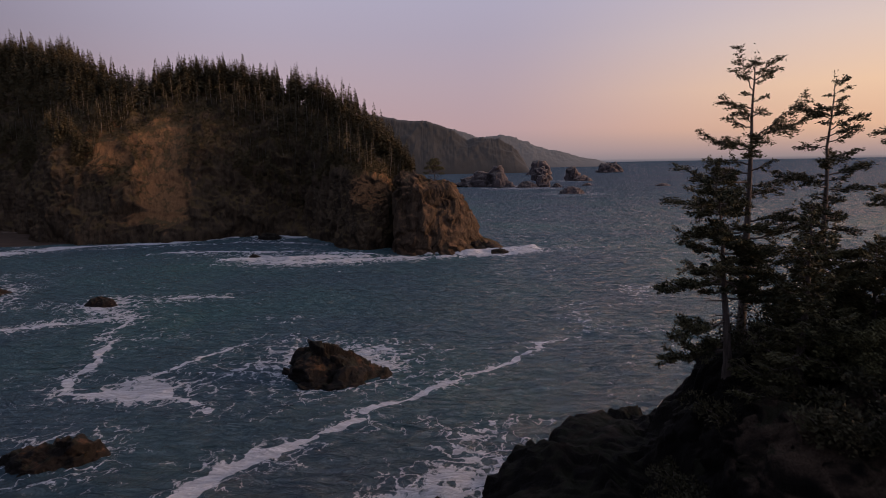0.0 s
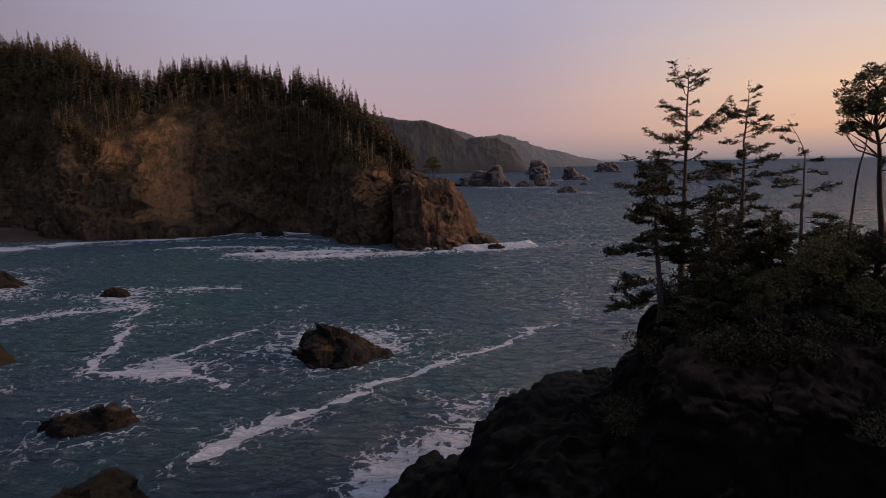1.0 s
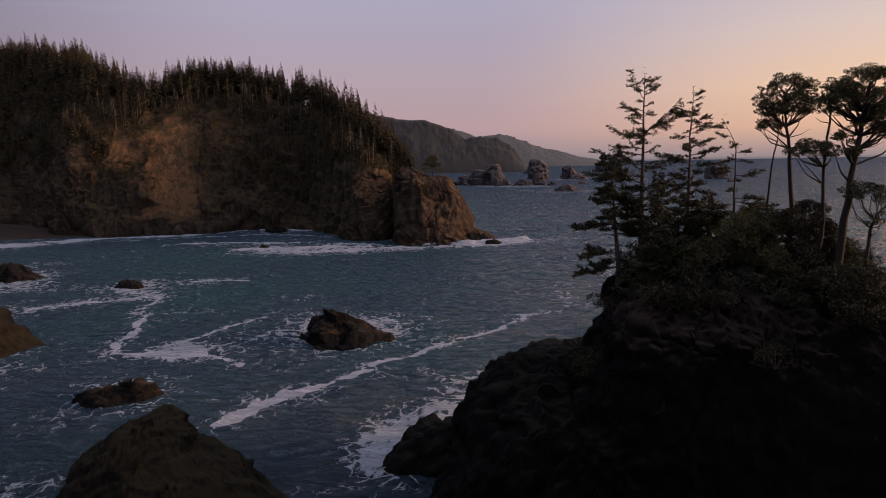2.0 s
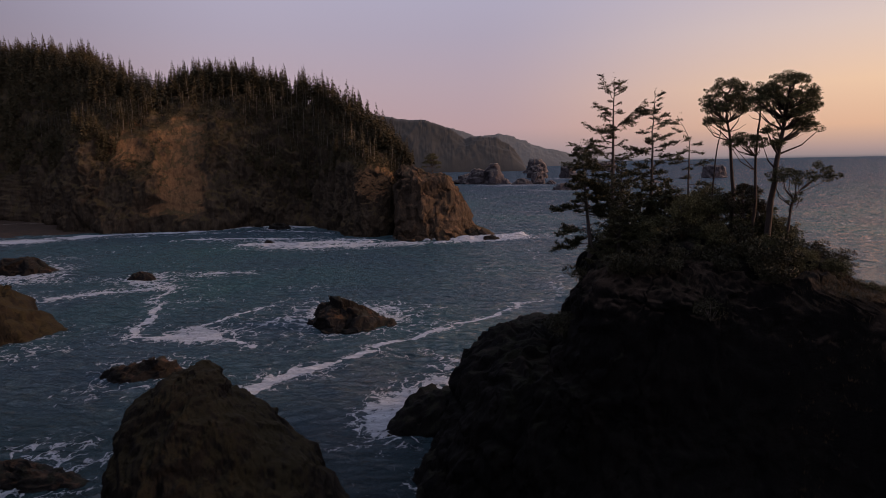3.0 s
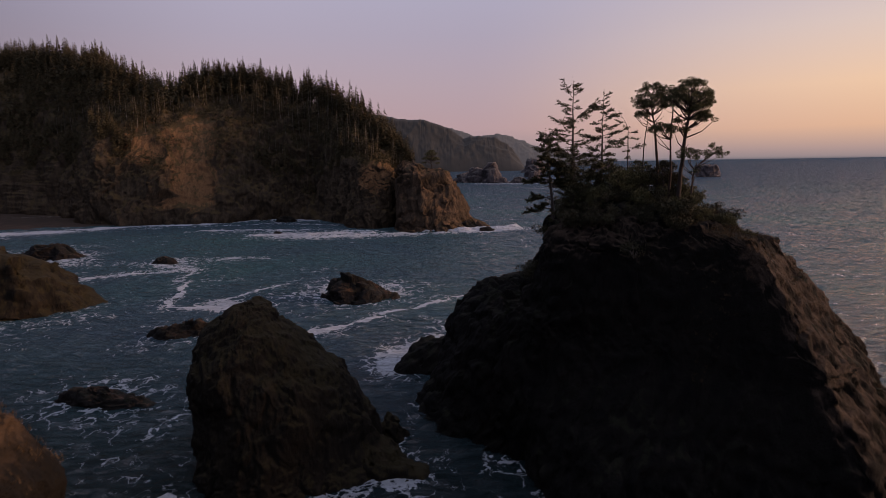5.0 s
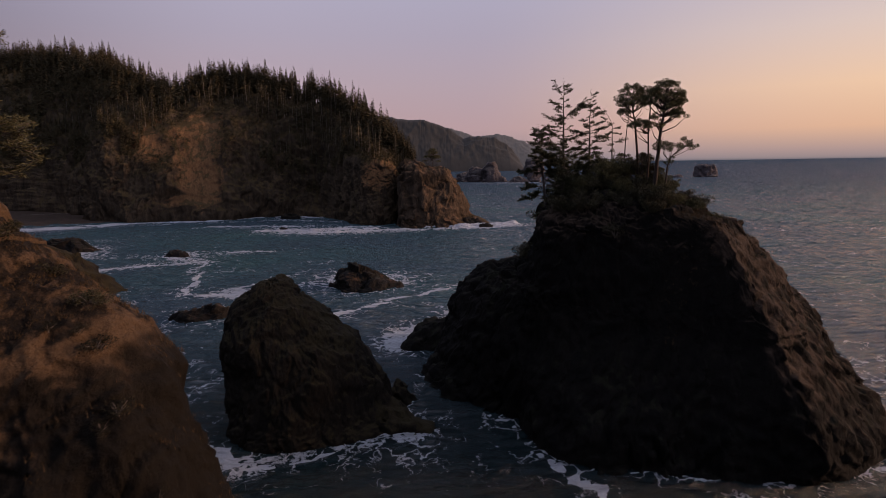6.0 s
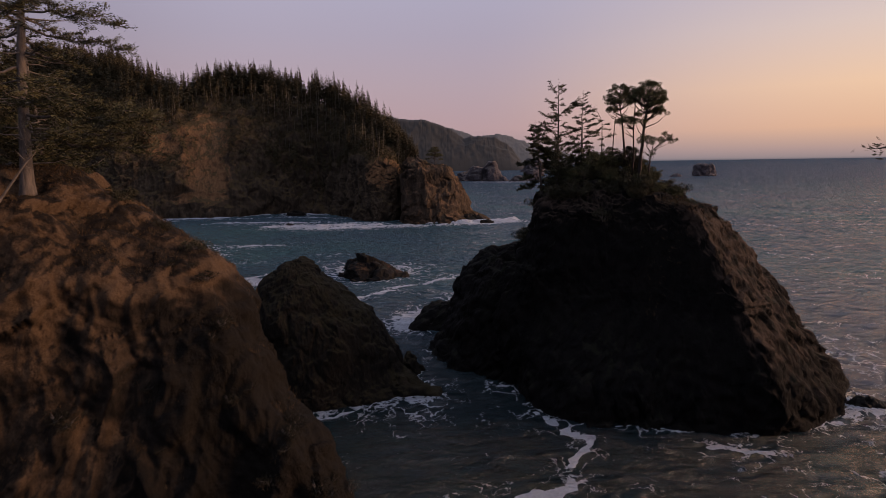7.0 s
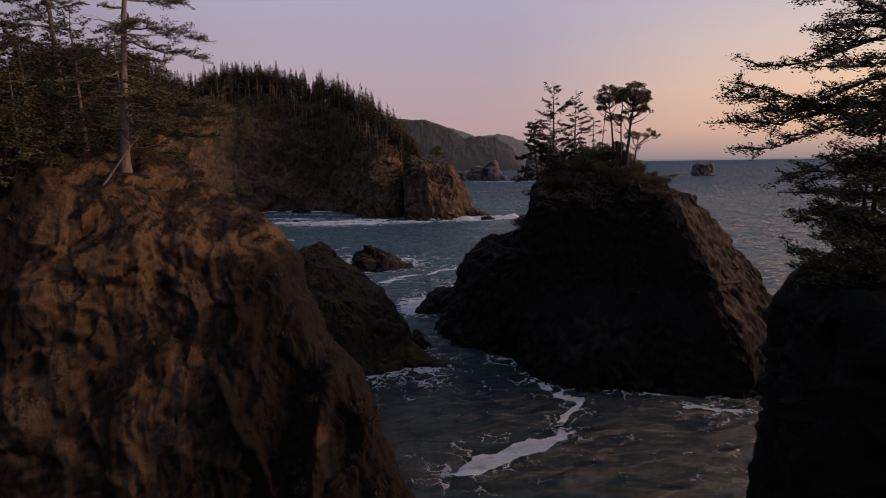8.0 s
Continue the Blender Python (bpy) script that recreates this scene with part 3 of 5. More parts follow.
BREAKERS = [  # height, half width, then points of a breaking wave
    (1.9, 2.2, [(-6, 222), (2, 222.5), (10, 220.5), (19, 225), (29, 229), (36, 231)]),
    (1.0, 1.6, [(-84, 214), (-70, 218), (-58, 216), (-44, 219), (-30, 217)]),
    (0.9, 1.5, [(-66, 208), (-50, 206), (-34, 211), (-14, 213), (6, 212)]),
    (0.8, 1.5, [(-120, 232), (-98, 236), (-76, 231), (-58, 234)]),
    (0.8, 1.4, [(-48, 228), (-36, 226), (-22, 219)]),
    (1.0, 2.2, [(-250, 226), (-222, 230), (-200, 238), (-188, 248), (-176, 254), (-160, 259), (-140, 262)])]


def line_distance(r, pts):
    best = np.full(len(r), 99.0)
    for a, b in zip(pts[:-1], pts[1:]):
        ab = b - a
        t = np.clip(((r - a) @ ab) / (ab @ ab), 0, 1)
        best = np.minimum(best, np.linalg.norm(r - a - t[:, None] * ab, axis=1))
    return best


def breaking(xy):
    """The lift of the water in breaking waves."""
    p3 = np.concatenate([xy, np.zeros((len(xy), 1))], 1)
    q = xy + 1.6 * np.stack([fbm(p3 / 7.0, 3, 61), fbm(p3 / 7.0, 3, 62)], 1)
    lift = np.zeros(len(xy))
    for height, width, pts in BREAKERS:
        pts = np.array(pts, float)
        near = ((xy > pts.min(0) - 15) & (xy < pts.max(0) + 15)).all(1)
        best = line_distance(q[near], pts)
        crest = height * (0.75 + 1.0 * fbm(p3[near] / 8, 3, 63)) + 0.5 * fbm(p3[near] / 1.8, 2, 64)
        lift[near] = np.maximum(lift[near], np.clip(crest, 0, 9) * np.exp(-(best / width) ** 2))
    return lift


def foam_at(xy):
    """How much solid foam and how much lacy foam floats at each place."""
    p3 = np.concatenate([xy, np.zeros((len(xy), 1))], 1)
    wob = np.stack([fbm(p3 / 9.0, 3, 71), fbm(p3 / 9.0, 3, 72)], 1) * 2.6
    fine = np.stack([fbm(p3 / 2.4, 2, 73), fbm(p3 / 2.4, 2, 74)], 1) * 0.6
    q = xy + wob * 0.85 + 1.4 * fine
    lace = 0.0 + 0.28 * fbm(p3 * (1, 1.7, 1) / 24.0, 4, 75)
    solid = np.zeros(len(xy))
    for width, strength, pts in RIBBONS:
        pts = np.array(pts, float)
        lo, hi = pts.min(0) - 20, pts.max(0) + 20
        near = ((xy > lo) & (xy < hi)).all(1)
        if not near.any():
            continue
        r = q[near]
        best = line_distance(r, pts)
        w = width * (1 + 0.8 * fbm(p3[near] / 6, 2, 77))
        solid[near] = np.maximum(solid[near], np.clip(strength * 1.15 * np.clip(1.30 - best / w, 0, 1), 0, 1))
        lace[near] += 0.29 * np.exp(-(best / (2.4 * width + 0.8)) ** 2)
    for x, y, reach, strength in SPOTS + ROCK_SPOTS:
        d = np.linalg.norm(q - (x, y), axis=1) / reach
        lace += 1.0 * strength * np.exp(-d ** 2 * 1.2)
    return np.clip(solid, 0, 1), np.clip(lace, 0, 0.9)


def spread(lo, hi, step, far_lo, far_hi, grow=1.18):
    mid = list(np.arange(lo, hi + step, step))
    out, s = [mid[-1]], step
    while out[-1] < far_hi:
        s *= grow
        out.append(out[-1] + s)
    left, s = [mid[0]], step
    while left[-1] > far_lo:
        s *= grow
        left.append(left[-1] - s)
    return np.array(left[:0:-1] + mid + out[1:])


def build_sea():
    xs = np.unique(np.round(np.concatenate([spread(-130, 70, 0.9, -4700, 70, 1.2), spread(71.5, 400, 2.3, 71.5, 4700, 1.2)]), 3))
    ys = np.unique(np.round(np.concatenate([spread(-35, 125, 0.75, -1500, 125, 1.25), spread(126, 290, 1.4, 126, 290), spread(292, 760, 2.6, 292, 4700, 1.15)]), 3))
    gx, gy = np.meshgrid(xs, ys)
    xy = np.stack([gx.ravel(), gy.ravel()], 1)
    p3 = np.concatenate([xy, np.zeros((len(xy), 1))], 1)
    near = np.clip(1.3 - np.maximum(np.maximum(-140 - xy[:, 0], xy[:, 0] - 400) / 120, np.maximum(-60 - xy[:, 1], xy[:, 1] - 560) / 260), 0, 1)
    out = np.clip((xy[:, 0] - 5) / 40, 0, 1) + np.clip((xy[:, 1] - 240) / 40, 0, 1)
    out = 1.0 + 0.2 * np.clip(out, 0, 1)
    skew = p3 + 3.0 * np.stack([fbm(p3 / 30, 2, 86), fbm(p3 / 30, 2, 87), 0 * xy[:, 0]], 1)
    z = near * out * (0.50 * ridged(skew * (0.5, 1.1, 1) / 8.0, 3, 83) + 0.34 * fbm(skew * (0.55, 1.1, 1) / 14.0, 3, 81) + 0.32 * ridged(skew * (0.6, 1.2, 1) / 3.2, 2, 88))
    z += near * 0.06 * fbm(p3 / 1.6, 2, 85)
    lift = breaking(xy)
    z = z + lift
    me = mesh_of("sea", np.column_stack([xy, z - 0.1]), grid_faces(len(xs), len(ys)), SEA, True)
    att = me.attributes.new("foam", "FLOAT", "POINT")
    solid, lace = foam_at(xy)
    solid = np.maximum(solid, np.clip(1.1 * lift, 0, 0.95))
    lace = lace + 0.35 * np.clip(lift * 2, 0, 1)
    att.data.foreach_set("value", solid.astype(np.float32))
    me.attributes.new("lace", "FLOAT", "POINT").data.foreach_set("value", np.clip(lace + 0.5 * np.clip(z - lift - 0.5, 0, 1), 0, 1).astype(np.float32))
    # painted sky reflection: rises from y = 15, eases off far out
    sky_sheen = np.clip((xy[:, 1] - 15) / 75, 0, 1) * np.clip(1.25 - xy[:, 1] / 900, 0.35, 1) * (1 + 0.5 * fbm(p3 / 40, 3, 89))
    me.attributes.new("sky_sheen", "FLOAT", "POINT").data.foreach_set("value", np.clip(sky_sheen, 0, 1).astype(np.float32))
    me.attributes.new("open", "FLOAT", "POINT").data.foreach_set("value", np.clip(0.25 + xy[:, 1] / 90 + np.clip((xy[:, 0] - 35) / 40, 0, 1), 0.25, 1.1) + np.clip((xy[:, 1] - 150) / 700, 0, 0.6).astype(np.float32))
    ob = new("sea", me)
    tagged(ob, "dark teal sea with drifting white foam streaks", "water", kind="structure")


build_sea()

# headland stations: x, foot y, cliff-top y and z, crest y and z
HEADLAND = [
    (-420, 330, 350, 45, 420, 103), (-300, 325, 345, 48, 400, 101), (-240, 315, 330, 46, 372, 92), (-205, 290, 305, 47, 345, 79), (-188, 274, 288, 48, 338, 71), (-165, 270, 288, 48, 335, 68), (-140, 272, 300, 54, 336, 73),
    (-118, 277, 304, 55, 334, 72), (-95, 290, 303, 46, 330, 70.5), (-70, 288, 300, 44, 325, 62), (-50, 260, 270, 33, 300, 51), (-38, 240, 245, 30.5, 285, 43), (-28, 237, 241, 29, 274, 37),
    (-21, 248, 252, 27, 268, 30.5), (-12, 244, 247, 25.5, 258, 27.0), (-2, 247, 249, 14, 256, 14), (6, 251, 252, -1, 255, -1)]


def build_headland():
    table = np.array(HEADLAND, float)
    nu = 640
    s = np.interp(np.linspace(0, 1, nu), [0, 0.06, 1], [0, 2.2, len(HEADLAND) - 1])
    st = catmull(table, s)
    prof = np.interp(np.linspace(0, 1, 180), [0, 0.55, 0.88, 1], [0, 0.42, 0.75, 1])
    rows = []
    for v in prof:
        x, fy, cy, cz, ry, rz = st.T
        back = ry + np.clip((rz - 2) * 0.75, 3, 60)
        if v < 0.42:                      # the cliff
            k = v / 0.42
            y, z = fy + (cy - fy) * k ** 1.4, -2 + (cz + 2) * k ** 0.9
        elif v < 0.75:                    # the wooded slope
            k = (v - 0.42) / 0.33
            y, z = cy + (ry - cy) * k, cz + (rz - cz) * (1 - (1 - k) ** 1.5)
        else:
            k = (v - 0.75) / 0.25
            y, z = ry + (back - ry) * k, rz - (rz + 2) * k ** 1.7
        rows.append(np.stack([x, y, z], 1))
    p = np.array(rows)
    n = grid_normals(p)
    amp = np.interp(p[..., 0], [-60, -30, 0], [1.0, 0.4, 0.25])
    slides = ((-166, 46, 8, 11), (-157, 37, 6, 7), (-141, 51, 14, 9), (-137, 38, 11, 14), (-133, 23, 12, 13), (-138, 12, 14, 4), (-31, 25, 8, 7))

    def slid_at(w):
        wavy = w + 3.0 * np.stack([fbm(w / 9, 3, 95), fbm(w / 9, 3, 93), fbm(w / 9, 3, 94)], 1)
        return np.max([np.exp(-(((wavy[:, 0] - sx) / rx) ** 2 + ((wavy[:, 2] - sz) / rz) ** 2) ** 2 * 0.7) for sx, sz, rx, rz in slides], 0)
    smooth = 1 - 0.75 * slid_at(p.reshape(-1, 3)).reshape(p.shape[:2]) * (p[..., 0] < -60)
    amp = amp * smooth
    q = roughen(p, n, 20.0, 7.0, 11, 0.5, 0.3, 0.4, 0.15)
    q = p + (q - p) * amp[..., None]
    flat = q.reshape(-1, 3)
    steep = (np.clip((46 - flat[:, 2]) / 12, 0.15, 1) * np.clip(flat[:, 2] / 5, 0, 1)).reshape(p.shape[:2])
    chutes = ridged((flat + 2.5 * np.stack([fbm(flat / 12, 2, 14), 0 * flat[:, 0], 0 * flat[:, 0]], 1)) * (1, 0.6, 0.13) / 6.5, 3, 13).reshape(p.shape[:2])
    q = q + n * (1.2 * chutes * smooth * steep * np.interp(p[..., 0], [-60, -30, 0], [1.0, 0.6, 0.3]))[..., None]
    q2 = roughen(q, n, 6.0, 1.2, 12, 0.6, 0.3, 0.8, 0.9)
    q2 = q + (q2 - q) * smooth[..., None]
    me = mesh_of("headland", q2.reshape(-1, 3), grid_faces(nu, len(prof)), ROCK_HEAD, True)
    w = q2.reshape(-1, 3)
    bare = slid_at(w)
    bare = 1.15 * bare + 0.30 * fbm(w * (1, 1, 0.4) / 5, 4, 95) * (bare > 0.05)
    me.attributes.new("bare", "FLOAT", "POINT").data.foreach_set("value", np.clip(bare, 0, 1).astype(np.float32))
    tagged(new("headland", me), "steep wooded coastal headland with brown eroded cliffs", "headland", kind="structure")
    return me


headland_mesh = build_headland()
head_height = ground_of(headland_mesh)


def build_beach():
    xs, k = np.linspace(-420, -150, 120), np.linspace(0, 1, 30)
    gx, gk = np.meshgrid(xs, k)
    y0 = np.interp(gx, [-420, -215, -180, -150], [238, 247, 259, 268])
    y = y0 - 6 + gk * np.interp(gx, [-420, -240, -185, -150], [120, 95, 40, 12])
    z = -0.6 + 5.5 * gk ** 1.2 * np.interp(gx, [-260, -150], [1, 0.35])
    p = np.stack([gx, y, z], 2)
    z += 0.25 * fbm(p.reshape(-1, 3) / 12, 3, 21).reshape(z.shape)
    p[..., 2] = z
    me = mesh_of("beach", p.reshape(-1, 3), grid_faces(120, 30), SAND, True)
    tagged(new("beach", me), "small brown sand beach under the headland", "beach", kind="structure")


build_beach()

# ---- rocks ----


def rock_thing(name, verts, faces, mat, label, category="rock", group=""):
    me = mesh_of(name, verts, faces, mat, True)
    tagged(new(name, me), label, category, group)
    return me


# the bare point at the headland's end, turns of 45 degrees from +x
POINT = [
    (-2.0, -4, 236, (28, 21, 19, 17.5, 17, 18.5, 16, 20.5)), (0.5, -4, 236, (26, 20, 18, 17, 16.5, 18, 15.2, 19.5)), (5, -4, 236, (19, 16.5, 16, 16, 16, 17.2, 14, 16)),
    (12, -4, 236, (16.4, 13.6, 14.5, 15, 15.5, 16.2, 12.2, 13)), (20, -4, 236, (10.4, 10.2, 13, 14, 15, 15.2, 10.6, 10.6)), (25, -4, 236, (8.2, 8.4, 12, 13, 14.5, 14.2, 9.4, 8.6)),
    (26.4, -6, 236, (6.0, 6.4, 10.5, 11.5, 12, 11.5, 8, 7)),
    (28.6, -11, 236, (5.0, 5, 7, 8, 8, 8, 6, 5)), (30.6, -14, 236, (0.5,) * 8)]
v, f = loft(POINT, 300, 110, 14.0, 2.0, 39, 0.35, 0.5, 0.6, 1.3)
point = tagged(empty("headland_point"), "bare brown rock point at the headland's end", "headland")
point_mesh = mesh_of("rock_body", v, f, ROCK_POINT, True)
part("rock_body", point_mesh, point)
v, f = boulder(14.0, 229.0, 11.0, 5.0, 3.4, 0.25, 16, 90, 30, peak=-0.4)
part("ledge", mesh_of("ledge", v, f, ROCK_SEA, True), point, "low wave-washed ledge at the point's foot")
point_height = ground_of(point_mesh)

# the wooded island, radii by turns of 30 degrees from +x at six heights
ISLE_RADII = [
    (0.3, (28.5, 26, 24, 23, 27, 27, 23.5, 17.5, 21.5, 21.5, 25.5, 29.5)), (7.0, (23.2, 22, 21, 21, 25, 25, 20.5, 16.8, 18.8, 19.3, 23.3, 25.3)),
    (13.5, (19.4, 19, 19, 19, 22.9, 22.2, 17.0, 15.8, 16.3, 16.8, 20.3, 21.4)), (16.4, (17.2, 17, 17, 17, 15.4, 13.8, 12.5, 15.0, 15.3, 15.6, 19.0, 19.2)),
    (22.6, (10.8, 11.6, 12, 11, 10.9, 10.6, 10.2, 13.0, 13.4, 13.2, 14.6, 12.8)), (24.3, (7.4, 8, 9.5, 9.5, 10.1, 9.9, 9.7, 12.2, 12.6, 12.0, 11.4, 8.6))]
ISLE = [(-2.0, 24, 27, tuple(1.04 * r for r in ISLE_RADII[0][1]))] + [(z, 24, 27, r) for z, r in ISLE_RADII]
ISLE += [(25.8, 23.2, 27, tuple(0.68 * r for r in ISLE_RADII[5][1])), (27.0, 23, 27, (3.5,) * 12), (27.3, 23, 27, (0.4,) * 12)]
v, f = loft(ISLE, 700, 165, 7.0, 1.25, 41, 1.1, 0.55, 1.2)
turn = np.degrees(np.arctan2(v[:, 1] - 27, v[:, 0] - 24)) % 360 + 2.5 * fbm(v / 2.5, 3, 45)
low = np.clip((25.1 - v[:, 2]) / 0.7, 0, 1) * np.clip((v[:, 2] + 2) / 5, 0, 1)
push = low * 5.0 * np.exp(-((turn - 288 - 0.85 * (24 - v[:, 2])) / 17) ** 2)
v[:, 0] += push * np.cos(np.radians(turn))
v[:, 1] += push * np.sin(np.radians(turn))


def cleave(v, point, normal, give=0.1, floor=-9.0):
    """Breaks a rock off along a plane; what is left shows its roughness a little. Returns the distance from the plane."""
    normal = np.array(normal, float) / np.linalg.norm(normal)
    r = v - np.array(point)
    d = r @ normal
    along = np.hypot(r[:, 0], r[:, 1]) - 0.35 * np.abs(r[:, 2])
    v -= np.outer(np.clip(d, 0, None) * (1 - np.clip(give + 0.05 * (along - 4), give, 0.75)) * np.clip((v[:, 2] - floor) / 9, 0, 1), normal)
    return d


SEA_FACE = np.cross((1.9, -3.1, -6.3), (13.9, 8.8, -6.3))
face_a = cleave(v, (28.9, 12.1, 24.4), SEA_FACE)
face_b = cleave(v, (28.9, 12.1, 24.4), (-0.58, -0.81, 0.22), 0.05, 4.0)
broken = np.clip(np.maximum(face_a, face_b) + 1, 0, 1) * np.clip((v[:, 2] - 0.5) / 2, 0, 1)
v += np.outer(broken * (0.40 * shards(v * (1, 1, 0.7) / 3.0, 46) + 0.30 * shards(v * (1, 1, 0.8) / 1.2, 48) + 0.25 * ridged(v @ np.array([(0.8, 0.1, 0.3), (0.1, 0.9, 0.2), (0.9, 0.2, 0.5)]) / 1.1, 3, 49)), (0.6, -0.75, 0.2))
# lighter colour put on the two faces that the low sun lights
lit_face = np.clip(1 + face_a / 1.2, 0, 1) * np.clip(0.75 + 0.9 * fbm(v / 1.6, 4, 44) + 0.7 * fbm(v / 7, 2, 43), 0, 1) * np.clip((v[:, 2] + 2) / 16, 0.45, 1) + 0.55 * np.clip(1 + face_b / 1.0, 0, 1) * np.clip((v[:, 2] - 20.5 + 1.5 * fbm(v / 2, 2, 47)) / 2, 0, 1)
isle = tagged(empty("island"), "tall dark rock island with trees on top", "island")
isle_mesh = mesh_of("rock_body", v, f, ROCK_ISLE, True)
isle_mesh.attributes.new("bare", "FLOAT", "POINT").data.foreach_set("value", (0.9 * np.clip(lit_face, 0, 1)).astype(np.float32))
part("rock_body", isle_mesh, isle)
isle_height = ground_of(isle_mesh)

STACK = [
    (-2.0, -16.5, 19.5, (14, 10, 11, 10, 9.6, 9.5, 9.0, 10)),
    (0.4, -16.5, 19.5, (12.2, 9, 10.5, 9.5, 9.2, 9, 8.4, 9)),
    (2.4, -16.8, 19.7, (10.5, 8.5, 10, 9.2, 9, 8.5, 7.8, 8)),
    (6.0, -17.4, 20.2, (9.2, 8, 9, 8.9, 8.5, 7.6, 6.8, 7.2)),
    (9.0, -18.2, 20.6, (8.2, 7.4, 8, 8.2, 8.0, 7.1, 6.0, 6.6)),
    (12.0, -19.4, 21.4, (6.2, 5.6, 6.2, 6.6, 6.7, 5.9, 4.8, 5.2)),
    (14.2, -20.4, 22.4, (3.9, 3.6, 4.2, 4.5, 4.6, 4.2, 3.4, 3.4)),
    (15.9, -20.9, 23.2, (1.9, 1.9, 2.0, 2.1, 2.1, 1.9, 1.8, 1.8)),
    (16.5, -21.0, 23.4, (0.3,) * 8)]
v, f = loft(STACK, 340, 130, 4.6, 0.8, 43, 0.9, 0.16, 0.9, 0.7)
pinnacle = tagged(empty("rock_pinnacle"), "leaning lichen-covered sea stack standing in the water", "rock")
part("rock_body", mesh_of("rock_body", v, f, ROCK_STACK, True), pinnacle)


def cliff(stations, nu, seed, size, amp, n_prof=150):
    """A ridge from stations: x, crest z, front foot y, front edge y, back edge y, back foot y."""
    table = np.array(stations, float)
    along = np.concatenate([np.linspace(table[0, 0], -46, 50, endpoint=False), np.linspace(-46, table[-1, 0], nu - 50)])
    st = catmull(table, np.interp(along, table[:, 0], np.arange(len(stations))))
    x, cz, ff, fe, be, bf = st.T
    rows = []
    for v in np.interp(np.linspace(0, 1, n_prof), [0, 0.74, 0.88, 1], [0, 0.6, 0.8, 1]):
        if v < 0.6:
            k = v / 0.6
            y, z = ff + (fe - ff) * k ** 1.25, -2 + (cz + 2) * (1 - (1 - k) ** 1.25)
        elif v < 0.8:
            k = (v - 0.6) / 0.2
            y, z = fe + (be - fe) * k, cz + 0.8 * np.sin(k * math.pi)
        else:
            k = (v - 0.8) / 0.2
            y, z = be + (bf - be) * k, cz - (cz + 2) * k ** 1.3
        rows.append(np.stack([x, y, z], 1))
    p = np.array(rows)
    n = grid_normals(p)
    q = p.reshape(-1, 3)
    face = np.clip((q[:, 2] - 1) / 6, 0, 1) * np.clip((27.5 - q[:, 2]) / 4, 0, 1) * np.clip((-26 - q[:, 1]) / 1.5, 0, 1)
    lean = q + 1.3 * np.stack([fbm(q / 6, 3, seed + 2), 0 * q[:, 0], 0 * q[:, 0]], 1)
    furrows = ridged(lean * (1, 0.5, 0.09) / 2.2, 2, seed + 1) + 0.45 * ridged(lean * (1, 0.5, 0.13) / 0.9, 2, seed + 5)
    rib = np.exp(-((q[:, 0] + 9.6 - 0.10 * (q[:, 2] - 12) + 0.5 * fbm(q / 2.5, 2, seed + 8)) / 0.7) ** 2) * np.clip((q[:, 2] - 2) / 5, 0, 1) * np.clip((17 - q[:, 2]) / 3.5, 0, 1)
    spine = np.exp(-((q[:, 0] + 14.0 + 0.42 * (q[:, 2] - 13.7) + 0.35 * fbm(q / 1.6, 2, seed + 9)) / 0.32) ** 2) * np.clip((17.5 - q[:, 2]) / 1.5, 0, 1)
    p = roughen(p, n, size, amp, seed, 0.6, 0.22, 0.7, 0.40) + n * (0.50 * furrows * face + 1.7 * rib * face + 0.9 * spine * face).reshape(p.shape[:2])[..., None]
    return p.reshape(-1, 3), grid_faces(nu, n_prof)


NEAR_CLIFF = [
    (-130, 31, -48, -38, -10, 0), (-80, 31, -46, -36, -10, 0), (-50, 30.5, -42, -32, -12, -2), (-34, 29.8, -39, -30, -13, -4), (-26, 29.2, -37.5, -28.8, -16, -8), (-22, 28.6, -36.5, -28.0, -19, -11),
    (-18.6, 26.7, -35.5, -27.2, -21, -14), (-16.4, 25.4, -34.8, -26.9, -22, -15), (-14.0, 24.2, -34.2, -26.7, -22.8, -17), (-12.8, 22.6, -33.5, -26.6, -23, -18), (-11.5, 19.4, -32.8, -26.8, -24, -19), (-10.2, 16.8, -32.4, -27, -24, -20),
    (-8.0, 14.4, -32, -27.2, -25, -21), (-6.0, 10.4, -31, -27.5, -25.5, -22), (-4.0, 4.4, -30.4, -27.6, -25.8, -23.5), (-2.6, -1.8, -29.4, -27.8, -26, -25)]
v, f = cliff(NEAR_CLIFF, 560, 47, 7.0, 1.35, 230)
near_mesh = rock_thing("cliff", v, f, ROCK_NEAR, "eroding orange-brown cliff with dry grass on its brow", "cliff")
w = np.array([tuple(q.co) for q in near_mesh.vertices])
brow = np.clip((w[:, 0] + 28.5) / 4.5, 0.25, 1) * np.clip((w[:, 2] - 19 + 7 * fbm(w * (1, 1, 0.35) / 5, 4, 96)) / 8, 0, 1)
buff = np.clip((-12.5 - w[:, 0]) / 5, 0, 1) * (0.52 + 0.7 * fbm(w * (1, 1, 0.12) / 2.6, 3, 98)) * np.clip((27 - w[:, 2]) / 7, 0.2, 1.35)
# soil tone on the rib's +x side stands in for its lit edge
rib = np.exp(-((w[:, 0] + 9.2 - 0.10 * (w[:, 2] - 12) + 0.5 * fbm(w / 2.0, 3, 93)) / 0.7) ** 2) * np.clip(3.6 - np.abs(w[:, 2] - 12), 0, 1)
overgrown = np.clip((w[:, 0] + 15.8) / 3.5, 0, 1) * np.clip((25 - w[:, 2]) / 3, 0, 1)
